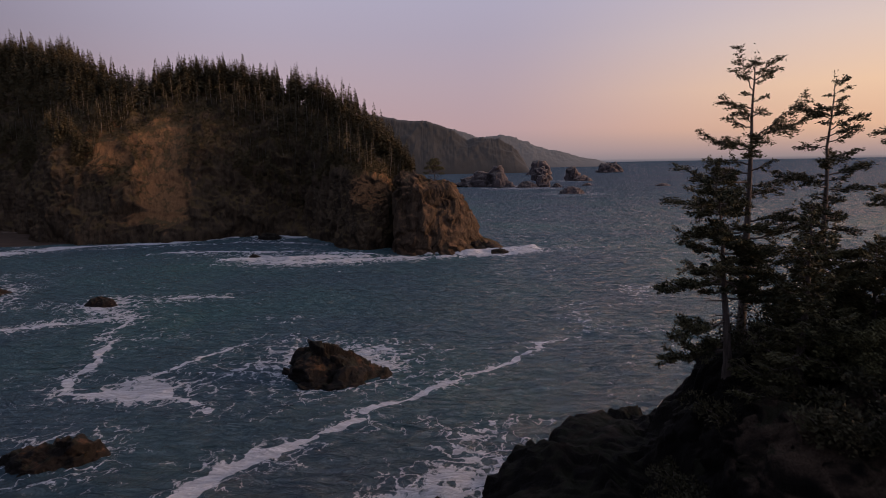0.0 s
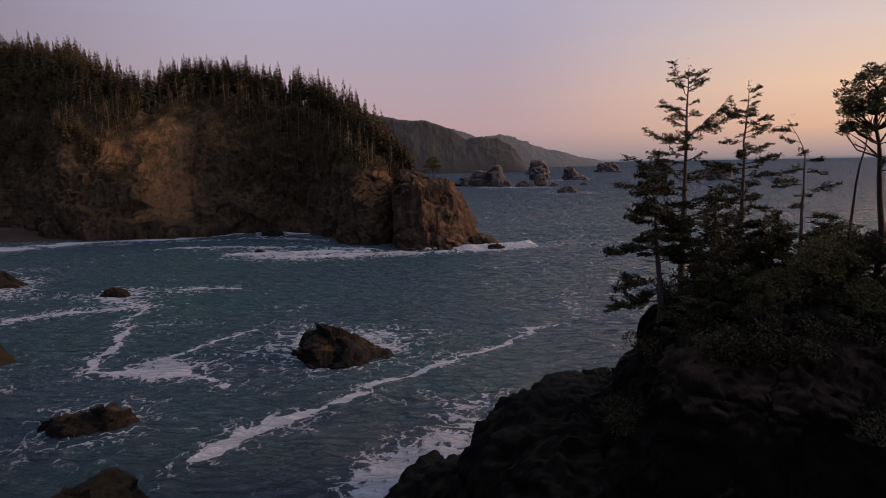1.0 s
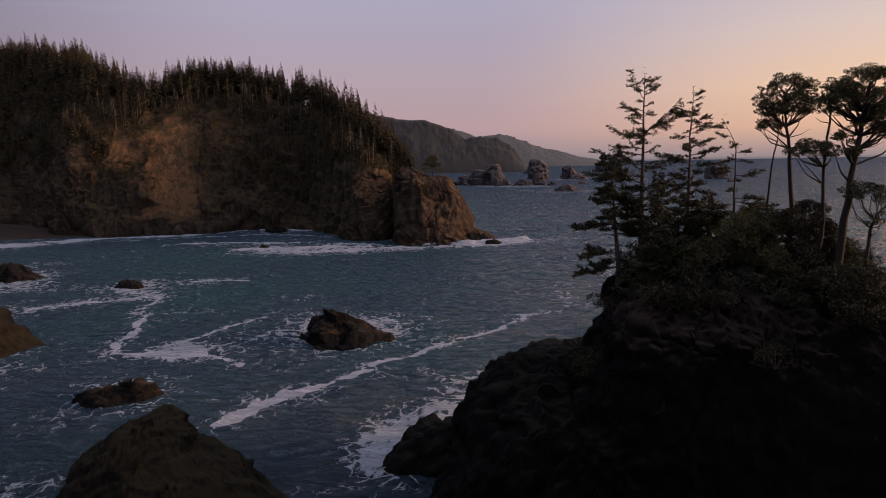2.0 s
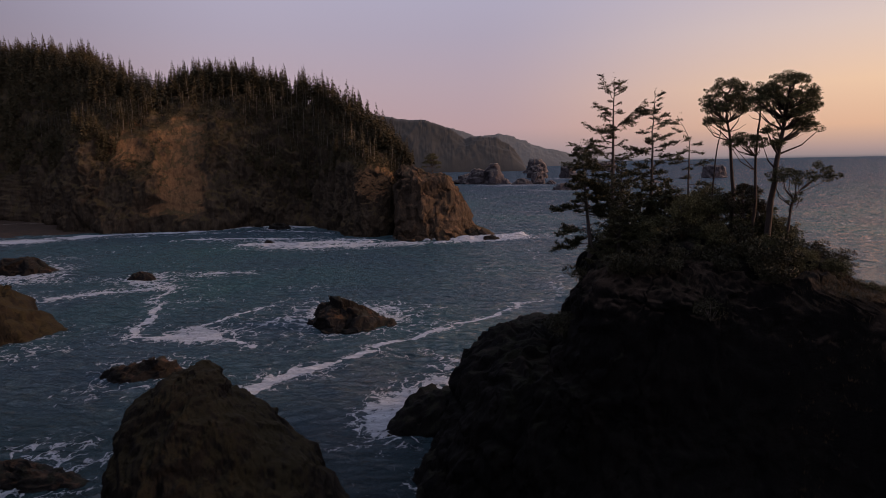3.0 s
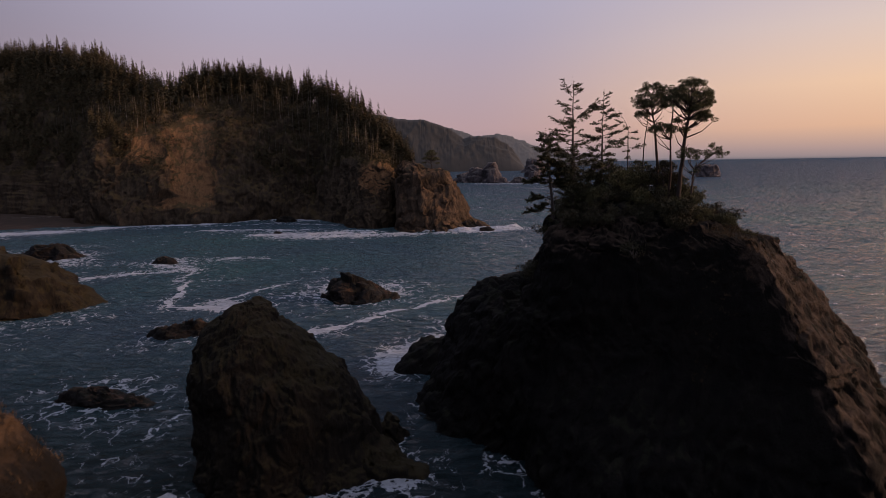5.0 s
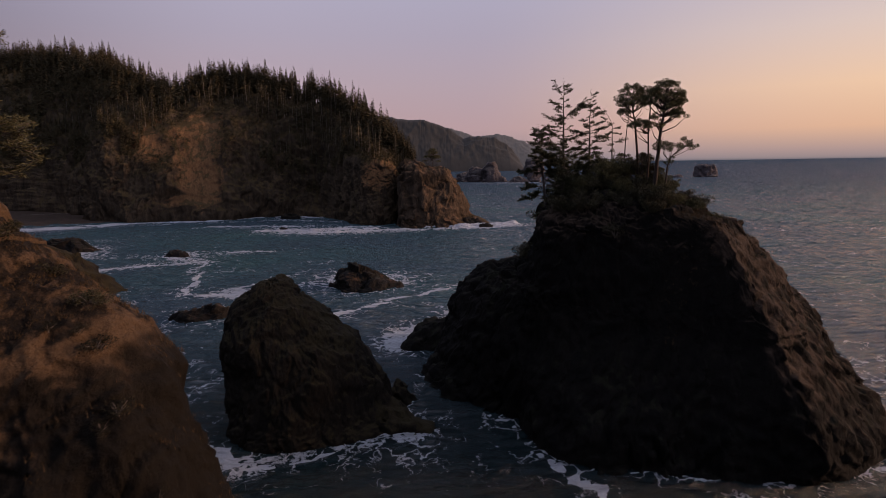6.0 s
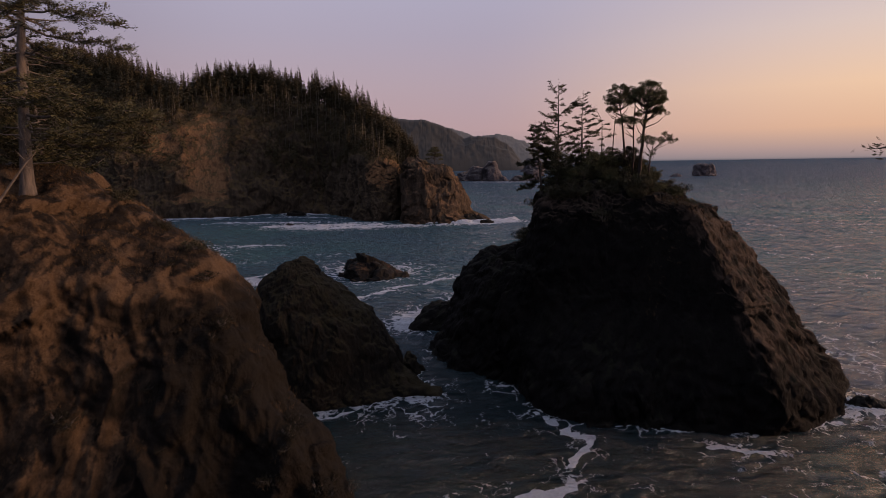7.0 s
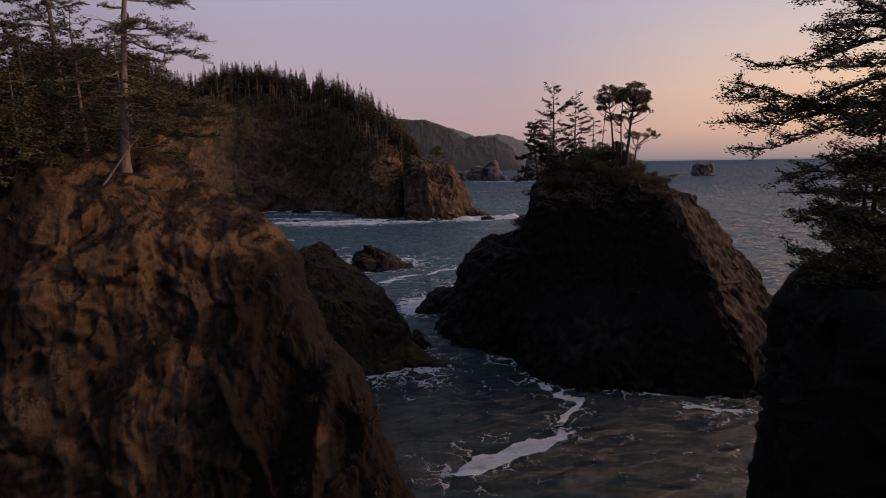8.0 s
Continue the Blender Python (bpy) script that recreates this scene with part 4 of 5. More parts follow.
wooded = np.clip((-23.5 - w[:, 0]) / 3, 0, 1) * np.clip((w[:, 2] - 19) / 5, 0, 1)
spine = np.exp(-((w[:, 0] + 14.0 + 0.42 * (w[:, 2] - 13.7)) / 0.45) ** 2) * np.clip((17.5 - w[:, 2]) / 1.5, 0, 1)
slid = 0.6 * spine + 1.3 * brow * (1 - 0.6 * overgrown) + buff + 1.6 * rib - 1.1 * wooded - 1.3 * overgrown * np.clip(0.85 + 1.3 * fbm(w / 3.0, 4, 99), 0, 1)
near_mesh.attributes.new("bare", "FLOAT", "POINT").data.foreach_set("value", slid.astype(np.float32))
near_height = ground_of(near_mesh)

RIGHT_CLIFF = [
    (-2.0, 24.4, -50.5, (26, 22, 13, 13, 17.6, 17.5, 16, 20)), (10.0, 24.4, -50.5, (25, 21, 12, 12.6, 17.2, 16.6, 14.5, 19)), (18.0, 24.4, -50.5, (24, 20, 11.5, 12.2, 16.8, 16.0, 13.5, 18)),
    (22.0, 24.4, -50.5, (23, 19, 11, 11.8, 16.3, 15.0, 12.5, 17)), (24.4, 24.4, -50.5, (22, 18, 10.6, 11.4, 16.0, 14.6, 12, 16)), (25.7, 24.4, -50.5, (19, 16, 10, 10.4, 15.2, 13.8, 11, 15)),
    (26.3, 23.3, -50.5, (9,) * 8), (26.6, 23.8, -50.5, (0.5,) * 8)]
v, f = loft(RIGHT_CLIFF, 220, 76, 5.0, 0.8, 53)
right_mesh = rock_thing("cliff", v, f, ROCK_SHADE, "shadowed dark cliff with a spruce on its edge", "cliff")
right_height = ground_of(right_mesh)

for x, y, rx, ry, h, turn, seed, pk, lab in BOULDERS:
    v, f = boulder(x, y, rx, ry, h, turn, seed, *((120, 50) if rx > 8 else (72, 30)), peak=pk)
    if "foot" in lab:
        low_rock = "island" in lab
        part("ledge", mesh_of("ledge", v, f, ROCK_ISLE if low_rock else ROCK_STACK, True), isle if low_rock else pinnacle, lab)
    else:
        rock_thing("sea_rock", v, f, ROCK_STACK if h > 10 else ROCK_SEA, lab, "rock", "rocks in the bay")

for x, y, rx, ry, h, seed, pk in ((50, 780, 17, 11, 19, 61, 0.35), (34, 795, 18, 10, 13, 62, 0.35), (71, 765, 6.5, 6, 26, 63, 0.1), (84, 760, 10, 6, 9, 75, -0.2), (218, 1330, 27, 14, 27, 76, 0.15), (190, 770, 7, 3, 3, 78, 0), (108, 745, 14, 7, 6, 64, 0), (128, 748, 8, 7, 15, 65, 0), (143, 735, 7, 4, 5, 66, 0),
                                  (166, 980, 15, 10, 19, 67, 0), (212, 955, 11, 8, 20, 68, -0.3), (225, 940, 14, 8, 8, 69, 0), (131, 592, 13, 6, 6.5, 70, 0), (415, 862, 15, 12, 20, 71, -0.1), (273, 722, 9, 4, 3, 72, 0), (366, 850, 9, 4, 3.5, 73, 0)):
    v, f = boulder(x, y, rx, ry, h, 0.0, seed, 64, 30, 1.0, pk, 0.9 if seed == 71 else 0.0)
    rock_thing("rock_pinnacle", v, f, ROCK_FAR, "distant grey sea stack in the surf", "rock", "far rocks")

# ---- distance ----


def far_hill(name, line, y0, depth, mat, seed):
    """A ridge far down the coast from a skyline of (x, z)."""
    line = np.array(line, float)
    xs = np.linspace(line[0, 0], line[-1, 0], 420)
    top = np.interp(xs, line[:, 0], line[:, 1])
    px = np.stack([xs, 0 * xs, 0 * xs], 1)
    top = top + np.clip(top / 60, 0, 1) * (3.0 * np.abs(fbm(px / 9, 2, seed + 5)) + 2 * fbm(px / 45, 3, seed + 6))   # treetops on the skyline
    rows = []
    for v in np.linspace(0, 1, 40):
        k = min(v / 0.7, 1)
        z = -2 + (top + 2) * (k ** 0.8 if v < 0.7 else 1 - (v - 0.7) / 0.3)
        rows.append(np.stack([xs, np.full_like(xs, y0 + depth * v), z], 1))
    p = np.array(rows)
    n = grid_normals(p)
    q = p.reshape(-1, 3)
    d = 10 * ridged(q * (1, 1, 0.35) / 130, 2, seed) + 3 * ridged(q * (1, 1, 0.25) / 34, 2, seed + 3) + 3 * fbm(q / 12, 3, seed)
    d = d.reshape(p.shape[:2]) * np.clip(p[..., 2] / 60, 0.1, 1)
    p = p + n * d[..., None]
    me = mesh_of(name, p.reshape(-1, 3), grid_faces(420, 40), mat, True)
    tagged(new(name, me), "hazy wooded hills along the coast", "backdrop", kind="structure")


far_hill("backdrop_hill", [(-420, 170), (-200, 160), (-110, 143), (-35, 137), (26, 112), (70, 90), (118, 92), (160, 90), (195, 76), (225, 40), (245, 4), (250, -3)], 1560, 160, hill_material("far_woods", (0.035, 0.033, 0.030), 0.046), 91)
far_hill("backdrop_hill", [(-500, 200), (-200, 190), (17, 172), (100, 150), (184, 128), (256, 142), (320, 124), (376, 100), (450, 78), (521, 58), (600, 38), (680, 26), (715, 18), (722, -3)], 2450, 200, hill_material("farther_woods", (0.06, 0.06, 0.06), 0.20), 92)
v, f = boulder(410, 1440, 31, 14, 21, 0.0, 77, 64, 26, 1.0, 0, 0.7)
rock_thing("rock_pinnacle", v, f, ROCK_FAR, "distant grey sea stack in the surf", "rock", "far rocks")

# ---- trees ----
rng = np.random.default_rng(5)


class Plant:
    """Collects the wood and the leaves of one plant about its foot."""

    def __init__(self, seed):
        self.rng = np.random.default_rng(seed)
        self.wv, self.wf, self.nw = [], [], 0
        self.leaf = []

    def tube(self, pts, radii, sides=6):
        pts, radii = np.asarray(pts, float), np.asarray(radii, float)
        d = np.gradient(pts, axis=0)
        d /= np.maximum(np.linalg.norm(d, axis=1, keepdims=True), 1e-9)
        ref = np.where(np.abs(d[:, 2:3]) > 0.9, np.array([[1.0, 0, 0]]), np.array([[0, 0, 1.0]]))
        u = np.cross(d, ref)
        u /= np.maximum(np.linalg.norm(u, axis=1, keepdims=True), 1e-9)
        w = np.cross(d, u)
        a = np.linspace(0, 2 * math.pi, sides, endpoint=False)
        ring = pts[:, None] + radii[:, None, None] * (u[:, None] * np.cos(a)[None, :, None] + w[:, None] * np.sin(a)[None, :, None])
        self.wv.append(ring.reshape(-1, 3))
        f = np.array(grid_faces(sides, len(pts), True)) + self.nw
        self.wf += f.tolist()
        self.nw += len(pts) * sides

    def leaves(self, centres, dirs, length, width):
        """Narrow leaf blades at the centres, along the directions."""
        c, d = np.asarray(centres, float), np.asarray(dirs, float)
        n = len(c)
        d = d / np.maximum(np.linalg.norm(d, axis=1, keepdims=True), 1e-9)
        r = self.rng.normal(size=(n, 3))
        s = np.cross(d, r)
        s /= np.maximum(np.linalg.norm(s, axis=1, keepdims=True), 1e-9)
        ln = length * self.rng.uniform(0.6, 1.35, (n, 1))
        wd = width * self.rng.uniform(0.7, 1.3, (n, 1))
        self.leaf.append(np.stack([c - d * ln * 0.5, c + s * wd * 0.5, c + d * ln * 0.5, c - s * wd * 0.5], 1))

    def puff(self, centre, radius, flat, count, length, width):
        p = self.rng.normal(size=(count, 3))
        p /= np.linalg.norm(p, axis=1, keepdims=True)
        p *= self.rng.uniform(0.25, 1.0, (count, 1)) ** 0.5
        d = p + self.rng.normal(size=(count, 3)) * 0.6 + (0, 0, 0.3)
        self.leaves(np.asarray(centre) + p * radius * np.array((1, 1, flat)), d, length, width)

    def make(self, name, bark, needles, wood_name="trunk", leaf_name="crown"):
        ob = empty(name)
        if self.wv:
            part(wood_name, mesh_of(wood_name, np.vstack(self.wv), self.wf, bark, True), ob)
        if self.leaf:
            q = np.vstack(self.leaf)
            n = len(q)
            part(leaf_name, mesh_of(leaf_name, q.reshape(-1, 3), np.arange(n * 4).reshape(n, 4).tolist(), needles), ob)
        return ob


def bough(pl, start, az, length, rise, sag, r, spray, count, leaf, wid, sides=5, bare=0.3, twig=0.34, fan=0.9):
    """A limb that leaves the trunk, sags and lifts again, with needle sprays on its side twigs."""
    g = pl.rng
    k = np.linspace(0, 1, 7)
    kink = np.cumsum(g.normal(0, 0.05, 7))
    ax = np.array((math.cos(az), math.sin(az), 0))
    sx = np.array((-math.sin(az), math.cos(az), 0))
    pts = start + np.outer(k * length, ax) + np.outer(kink * length * 0.6, sx) + np.outer(length * (rise * k - sag * np.sin(k * math.pi * 0.75) + 0.12 * k ** 3), (0, 0, 1))
    pts[:, 2] += np.cumsum(g.normal(0, 0.02, 7)) * length
    pl.tube(pts, r * (1 - 0.85 * k), sides)
    n = max(3, int(spray * length))
    for j in range(n):
        s = bare + (1 - bare) * (j + g.uniform(0, 1)) / n
        i = min(int(s * 6), 5)
        base = pts[i] + (pts[i + 1] - pts[i]) * (s * 6 - i)
        side_dir = (1 if j % 2 else -1) * sx * g.uniform(0.5, 1.0) + ax * g.uniform(0.3, fan) + np.array((0, 0, g.normal(-0.05, 0.16)))
        side_dir /= np.linalg.norm(side_dir)
        tl = twig * length * (1.15 - 0.75 * s) * g.uniform(0.6, 1.3) + 0.15
        m = max(2, int(count * tl))
        t = g.uniform(0.1, 1.0, m)
        pl.tube(np.stack([base, base + side_dir * tl * 0.5, base + side_dir * tl + (0, 0, -0.05 * tl)]), [r * 0.22, r * 0.15, r * 0.05], 3)
        c = base + np.outer(t * tl, side_dir) + g.normal(0, 0.04 + 0.035 * tl, (m, 3)) * (1, 1, 0.6)
        c[:, 2] -= np.abs(g.normal(0, 0.05, m))
        pl.leaves(c, side_dir + g.normal(0, 0.45, (m, 3)), leaf, wid)


def spruce(seed, h, r0, limbs, first, reach, spray=5, count=26, leaf=0.30, wid=0.09, lean=(0, 0), wind=0.0, top_bare=0.0, dead=0, shape=1.0, sag=0.16, rise=0.1, wobble=0.02, twig=0.34, sides=8, bare=0.3, vary=(0.55, 1.2)):
    """A sparse coastal spruce. first: share of the height at the lowest green limb; wind: pull of the limbs towards +x."""
    pl = Plant(seed)
    g = pl.rng
    k = np.linspace(0, 1, 14)
    bend = np.cumsum(g.normal(0, wobble, (14, 2)), 0) * h * 0.25
    pts = np.stack([lean[0] * k ** 1.3 * h + bend[:, 0] * k, lean[1] * k ** 1.3 * h + bend[:, 1] * k, k * h], 1)
    rad = r0 * (1 - 0.93 * k)
    rad[0] *= 1.7
    rad[1] *= 1.1
    pts[0, 2] -= 0.5
    pl.tube(pts, rad, sides)

    def on(z):
        return np.array([np.interp(z, k, pts[:, i]) for i in range(3)])
    for i in range(dead):
        z = g.uniform(0.08, first + 0.1)
        az = g.uniform(0, 2 * math.pi)
        ln = reach * g.uniform(0.25, 0.6)
        a = on(z)
        d = np.array((math.cos(az), math.sin(az), g.uniform(-0.25, 0.15)))
        mid = a + d * ln * 0.55
        pl.tube(np.stack([a, mid, a + d * ln + (0, 0, g.uniform(-0.3, 0.2) * ln)]), [0.05, 0.03, 0.008], 4)
    for i in range(limbs):
        s = (i + g.uniform(0, 1)) / limbs
        z = first + (0.985 - first) * s
        az = i * 2.4 + g.uniform(-0.9, 0.9)
        ln = reach * ((1 - s) ** 0.8 * shape + (1 - shape) * 0.6 + 0.07) * g.uniform(*vary)
        ln *= 1 + wind * math.cos(az)
        if g.uniform() < top_bare:
            ln *= 0.5
        bough(pl, on(z), az, ln, rise + 0.25 * s, sag, r0 * 0.24 * (1 - 0.6 * s), spray, count, leaf, wid, twig=twig, bare=bare)
    return pl


def limb(pl, start, az, length, rise, curl, r, tufts=7.0, needles=34, leaf=0.19, wid=0.06, bare=0.25, plume=0.13):
    """A crooked old limb, its needles in tufts close along it."""
    g = pl.rng
    k = np.linspace(0, 1, 10)
    ax, sx = np.array((math.cos(az), math.sin(az), 0)), np.array((-math.sin(az), math.cos(az), 0))
    side, up = np.cumsum(g.normal(0, 0.045, 10)), np.cumsum(g.normal(0, 0.028, 10))
    pts = start + np.outer(k * length, ax) + np.outer((side - side[0]) * length, sx) + np.outer(length * (rise * k + curl * k ** 2.2 + up - up[0]), (0, 0, 1))
    pl.tube(pts, r * (1 - 0.86 * k), 5)
    n = max(3, int(tufts * length))
    for j in range(n):
        s = bare + (1 - bare) * (j + g.uniform(0, 1)) / n
        i = min(int(s * 9), 8)
        base = pts[i] + (pts[i + 1] - pts[i]) * (s * 9 - i)
        way = (1 if j % 2 else -1) * sx * g.uniform(0.25, 1.0) + ax * g.uniform(0.35, 1.0) + np.array((0, 0, g.normal(0.10, 0.28)))
        way /= np.linalg.norm(way)
        tl = (plume * length + 0.22) * (1.15 - 0.55 * s) * g.choice((0.5, 0.8, 1.1, 1.5))
        pl.tube(np.stack([base, base + way * tl * 0.55, base + way * tl]), [r * 0.20 + 0.008, r * 0.12 + 0.006, 0.004], 3)
        m = max(4, int(needles * tl))
        t = g.uniform(0.15, 1.05, m)
        c = base + np.outer(t * tl, way) + g.normal(0, 0.05 + 0.05 * tl, (m, 3)) * (1, 1, 0.7)
        pl.leaves(c, way + g.normal(0, 0.55, (m, 3)) + (0, 0, 0.12), leaf, wid)


def old_spruce(seed, h, r0, limbs, first, reach, lean=(0, 0), wobble=0.02, curl=0.14, rise=0.02, low_rise=-0.1, shape=0.7, vary=(0.2, 1.5), dead=6, extra=(), tufts=7.0, needles=34, leaf=0.19, wid=0.06, plume=0.13, bare=0.25, top_hook=0.0):
    """An open wind-worn spruce. extra: limbs of (height share, turn in degrees, length, rise, curl)."""
    pl = Plant(seed)
    g = pl.rng
    k = np.linspace(0, 1, 16)
    bend = np.cumsum(g.normal(0, wobble, (16, 2)), 0) * h * 0.22
    pts = np.stack([lean[0] * k ** 1.3 * h + bend[:, 0] * k + top_hook * np.clip(k - 0.8, 0, 1) ** 2 * 25, lean[1] * k ** 1.3 * h + bend[:, 1] * k, k * h], 1)
    rad = r0 * (1 - 0.92 * k)
    rad[0] *= 1.7
    rad[1] *= 1.1
    pts[0, 2] -= 0.5
    pl.tube(pts, rad, 8)

    def on(z):
        return np.array([np.interp(z, k, pts[:, i]) for i in range(3)])
    for i in range(dead):
        z, az, ln = g.uniform(0.07, first + 0.12), g.uniform(0, 6.28), reach * g.uniform(0.2, 0.6)
        a, d = on(z), np.array((math.cos(az), math.sin(az), g.uniform(-0.3, 0.15)))
        b = a + d * ln + (0, 0, g.uniform(-0.25, 0.25) * ln)
        pl.tube(np.stack([a, a + d * ln * 0.55, b]), [0.045, 0.028, 0.007], 4)
        pl.tube(np.stack([a + d * ln * 0.55, a + d * ln * 0.7 + (0, 0, 0.1), a + d * ln * 0.9 + g.normal(0, 0.15, 3)]), [0.02, 0.013, 0.004], 3)
    for i in range(limbs):
        s = (i + g.uniform(0, 1)) / limbs
        z = first + (0.985 - first) * s
        ln = reach * ((1 - s) ** 0.8 * shape + (1 - shape) * 0.6 + 0.06) * g.uniform(*vary)
        limb(pl, on(z), i * 2.4 + g.uniform(-0.9, 0.9), ln, low_rise + (rise + 0.35 - low_rise) * s + g.normal(0, 0.14), curl * g.uniform(-0.4, 2.0), r0 * 0.26 * (1 - 0.6 * s), tufts, needles, leaf, wid, bare, plume)
    for z, az, ln, rs, cl in extra:
        limb(pl, on(z), math.radians(az), ln, rs, cl, r0 * 0.28 * (1.1 - 0.6 * z), tufts, needles, leaf, wid, bare, plume)
    tip = on(1.0)
    pl.leaves(tip + g.normal(0, 0.08, (20, 3)) * (1, 1, 4), g.normal(0, 0.5, (20, 3)) + (0, 0, 0.6), leaf, wid)
    return pl


def pine(seed, r0, stem, crowns, blades=330, clump=0.46):
    """A shore pine: a crooked stem through points (x, z), and clumped cushions of needles (x, y, z, half width, half height)."""
    pl = Plant(seed)
    g = pl.rng
    st = np.array(stem, float)
    k = np.linspace(0, 1, 14)
    row = catmull(st, k * (len(st) - 1))
    pts = np.stack([row[:, 0], np.cumsum(g.normal(0, 0.05, 14)), row[:, 1]], 1) + np.cumsum(g.normal(0, 0.03, (14, 3)), 0) * (1, 1, 0)
    pts[0, 2] -= 0.5
    rad = r0 * (1 - 0.75 * k)
    rad[0] *= 1.5
    pl.tube(pts, rad, 8)
    for cx, cy, cz, rx, rz in crowns:
        centre = np.array((cx, cy, cz))
        for i in range(2):                # a dead snag or two below each cushion
            a = pts[int(np.argmin(np.abs(pts[:, 2] - (cz - rz - g.uniform(0.4, 2.4)))))]
            d = np.array((g.normal(), g.normal(), 0.5))
            ln = g.uniform(0.3, 0.9)
            pl.tube(np.stack([a, a + d * ln * 0.6, a + d * ln + (0, 0, 0.2)]), [0.035, 0.02, 0.006], 4)
        n = max(4, int(7.0 * rx * (rx + rz) / clump))
        for i in range(n):
            az, el = i * 2.4 + g.uniform(-0.5, 0.5), g.uniform(-0.6, 1.0)
            w = math.sqrt(max(0.0, 1 - el * el)) * g.uniform(0.5, 1.18)
            c = centre + np.array((math.cos(az) * w * rx, math.sin(az) * w * rx, el * rz * g.uniform(0.7, 1.2))) + g.normal(0, 0.08, 3)
            rr = clump * g.choice((0.4, 0.6, 0.85, 1.1)) * min(1.0, 0.45 + 0.4 * rx)
            pl.puff(c, rr, 0.6, int(1.9 * blades * rr * rr) + 16, 0.17, 0.050)
            if i % 3 == 0:                # the bough that carries it
                low = pts[int(np.argmin(np.abs(pts[:, 2] - min(pts[-1, 2], c[2] - 0.45 * abs(c[0] - row[-1, 0]) - 0.7))))]
                mid = low + (c - low) * (0.55, 0.55, 0.40) + g.normal(0, 0.09, 3)
                pl.tube(np.stack([low, mid, c]), [r0 * 0.32, r0 * 0.20, 0.012], 5)
    return pl


def shrub(seed, w, h, count=500, leaf=0.18, wid=0.085):
    pl = Plant(seed)
    g = pl.rng
    for i in range(7):
        az, ln = g.uniform(0, 6.28), w * g.uniform(0.3, 0.8)
        end = np.array((math.cos(az) * ln, math.sin(az) * ln, h * g.uniform(0.45, 0.95)))
        pl.tube(np.stack([np.array((0, 0, -0.2)), end * (0.4, 0.4, 0.6), end]), [0.05, 0.035, 0.012], 4)
        pl.puff(end, 0.42 * w * g.uniform(0.7, 1.2), 0.75 * h / w + 0.15, count // 9, leaf, wid)
    pl.puff((0, 0, h * 0.4), w * 0.75, 0.6 * h / w, count // 4, leaf, wid)
    return pl


def far_conifer(seed, h, w, first):
    """A forest spruce: tiers of drooping sprays round a straight stem, to a fine tip."""
    pl = Plant(seed)
    g = pl.rng
    pl.tube([(0, 0, -2), (0, 0, h * 0.5), (0, 0, h)], [h * 0.012, h * 0.008, 0.02], 5)
    n = 150
    for i in range(n):
        s = ((i + g.uniform(0, 1)) / n) ** 0.85
        z = h * (first + (1.0 - first) * s)
        az = i * 2.4 + g.uniform(-0.6, 0.6)
        ln = w * ((1 - s) ** 0.72 + 0.05) * g.choice((0.5, 0.8, 1.0, 1.2)) * g.uniform(0.85, 1.1)
        ax = np.array((math.cos(az), math.sin(az), -0.42))
        pl.leaves([np.array((0, 0, z)) + 0.5 * ln * ax], [ax + (0, 0, g.uniform(-0.1, 0.25))], ln, 0.30 * ln + 0.10)
    pl.leaves([(0, 0, h * 0.985)] * 2, [(0, 0, 1)] * 2, 0.05 * h, 0.35)
    return pl


# trees on the island: x, y, plant, kind, label
def stand(plant, x, y, height, bark, needles, name, label, group="", turn=0.0, sink=0.25):
    ob = plant.make(name, bark, needles)
    z = height(x, y, 25.0)
    ob.matrix_basis = pose(x, y, z - sink, 0, 0, turn)
    tagged(ob, label, "shrub" if name == "shrub" else "tree", group)
    return ob


G = "trees on the island"
ISLE_NEEDLES = dict(leaf=0.19, wid=0.055, needles=60, tufts=8.0, plume=0.17, bare=0.2)
stand(old_spruce(101, 17.0, 0.30, 38, 0.20, 3.9, shape=0.62, wobble=0.012, **ISLE_NEEDLES, extra=((0.72, 8, 3.1, 0.62, 0.30), (0.70, 172, 2.6, 0.10, 0.35), (0.60, 176, 4.0, 0.02, 0.20), (0.52, 186, 4.6, -0.02, 0.06), (0.55, 4, 3.4, 0.15, 0.10), (0.84, 184, 2.0, 0.12, 0.15), (0.44, 170, 3.6, -0.12, 0.08), (0.93, 5, 1.1, 0.3, 0.2))),
      17.4, 33, isle_height, BARK, NEEDLES, "spruce", "tall sparse windswept spruce on the island", G)
stand(old_spruce(102, 13.0, 0.22, 38, 0.22, 2.7, shape=0.55, rise=-0.05, **ISLE_NEEDLES, extra=((0.86, 170, 1.4, 0.25, 0.2), (0.78, 10, 1.7, 0.15, 0.2), (0.62, 8, 2.4, 0.12, 0.05), (0.60, 180, 2.6, 0.0, 0.1), (0.42, 185, 2.8, -0.1, 0.0))), 20.5, 31, isle_height, BARK, NEEDLES, "spruce", "slender sparse spruce with a dark trunk", G)
stand(old_spruce(103, 10.4, 0.15, 16, 0.18, 2.3, shape=0.8, low_rise=-0.15, rise=-0.1, dead=12, top_hook=-1.0, **ISLE_NEEDLES, extra=((0.95, 180, 1.3, 0.25, 0.1), (0.78, 5, 1.1, -0.1, 0.0), (0.66, 175, 1.9, -0.1, 0.0), (0.45, 2, 2.2, -0.08, 0.0), (0.34, 183, 2.6, -0.1, 0.0), (0.30, 10, 2.6, -0.1, 0.0))), 22.7, 28, isle_height, BARK, NEEDLES, "spruce", "thin ragged spruce with a bent bare top", G)
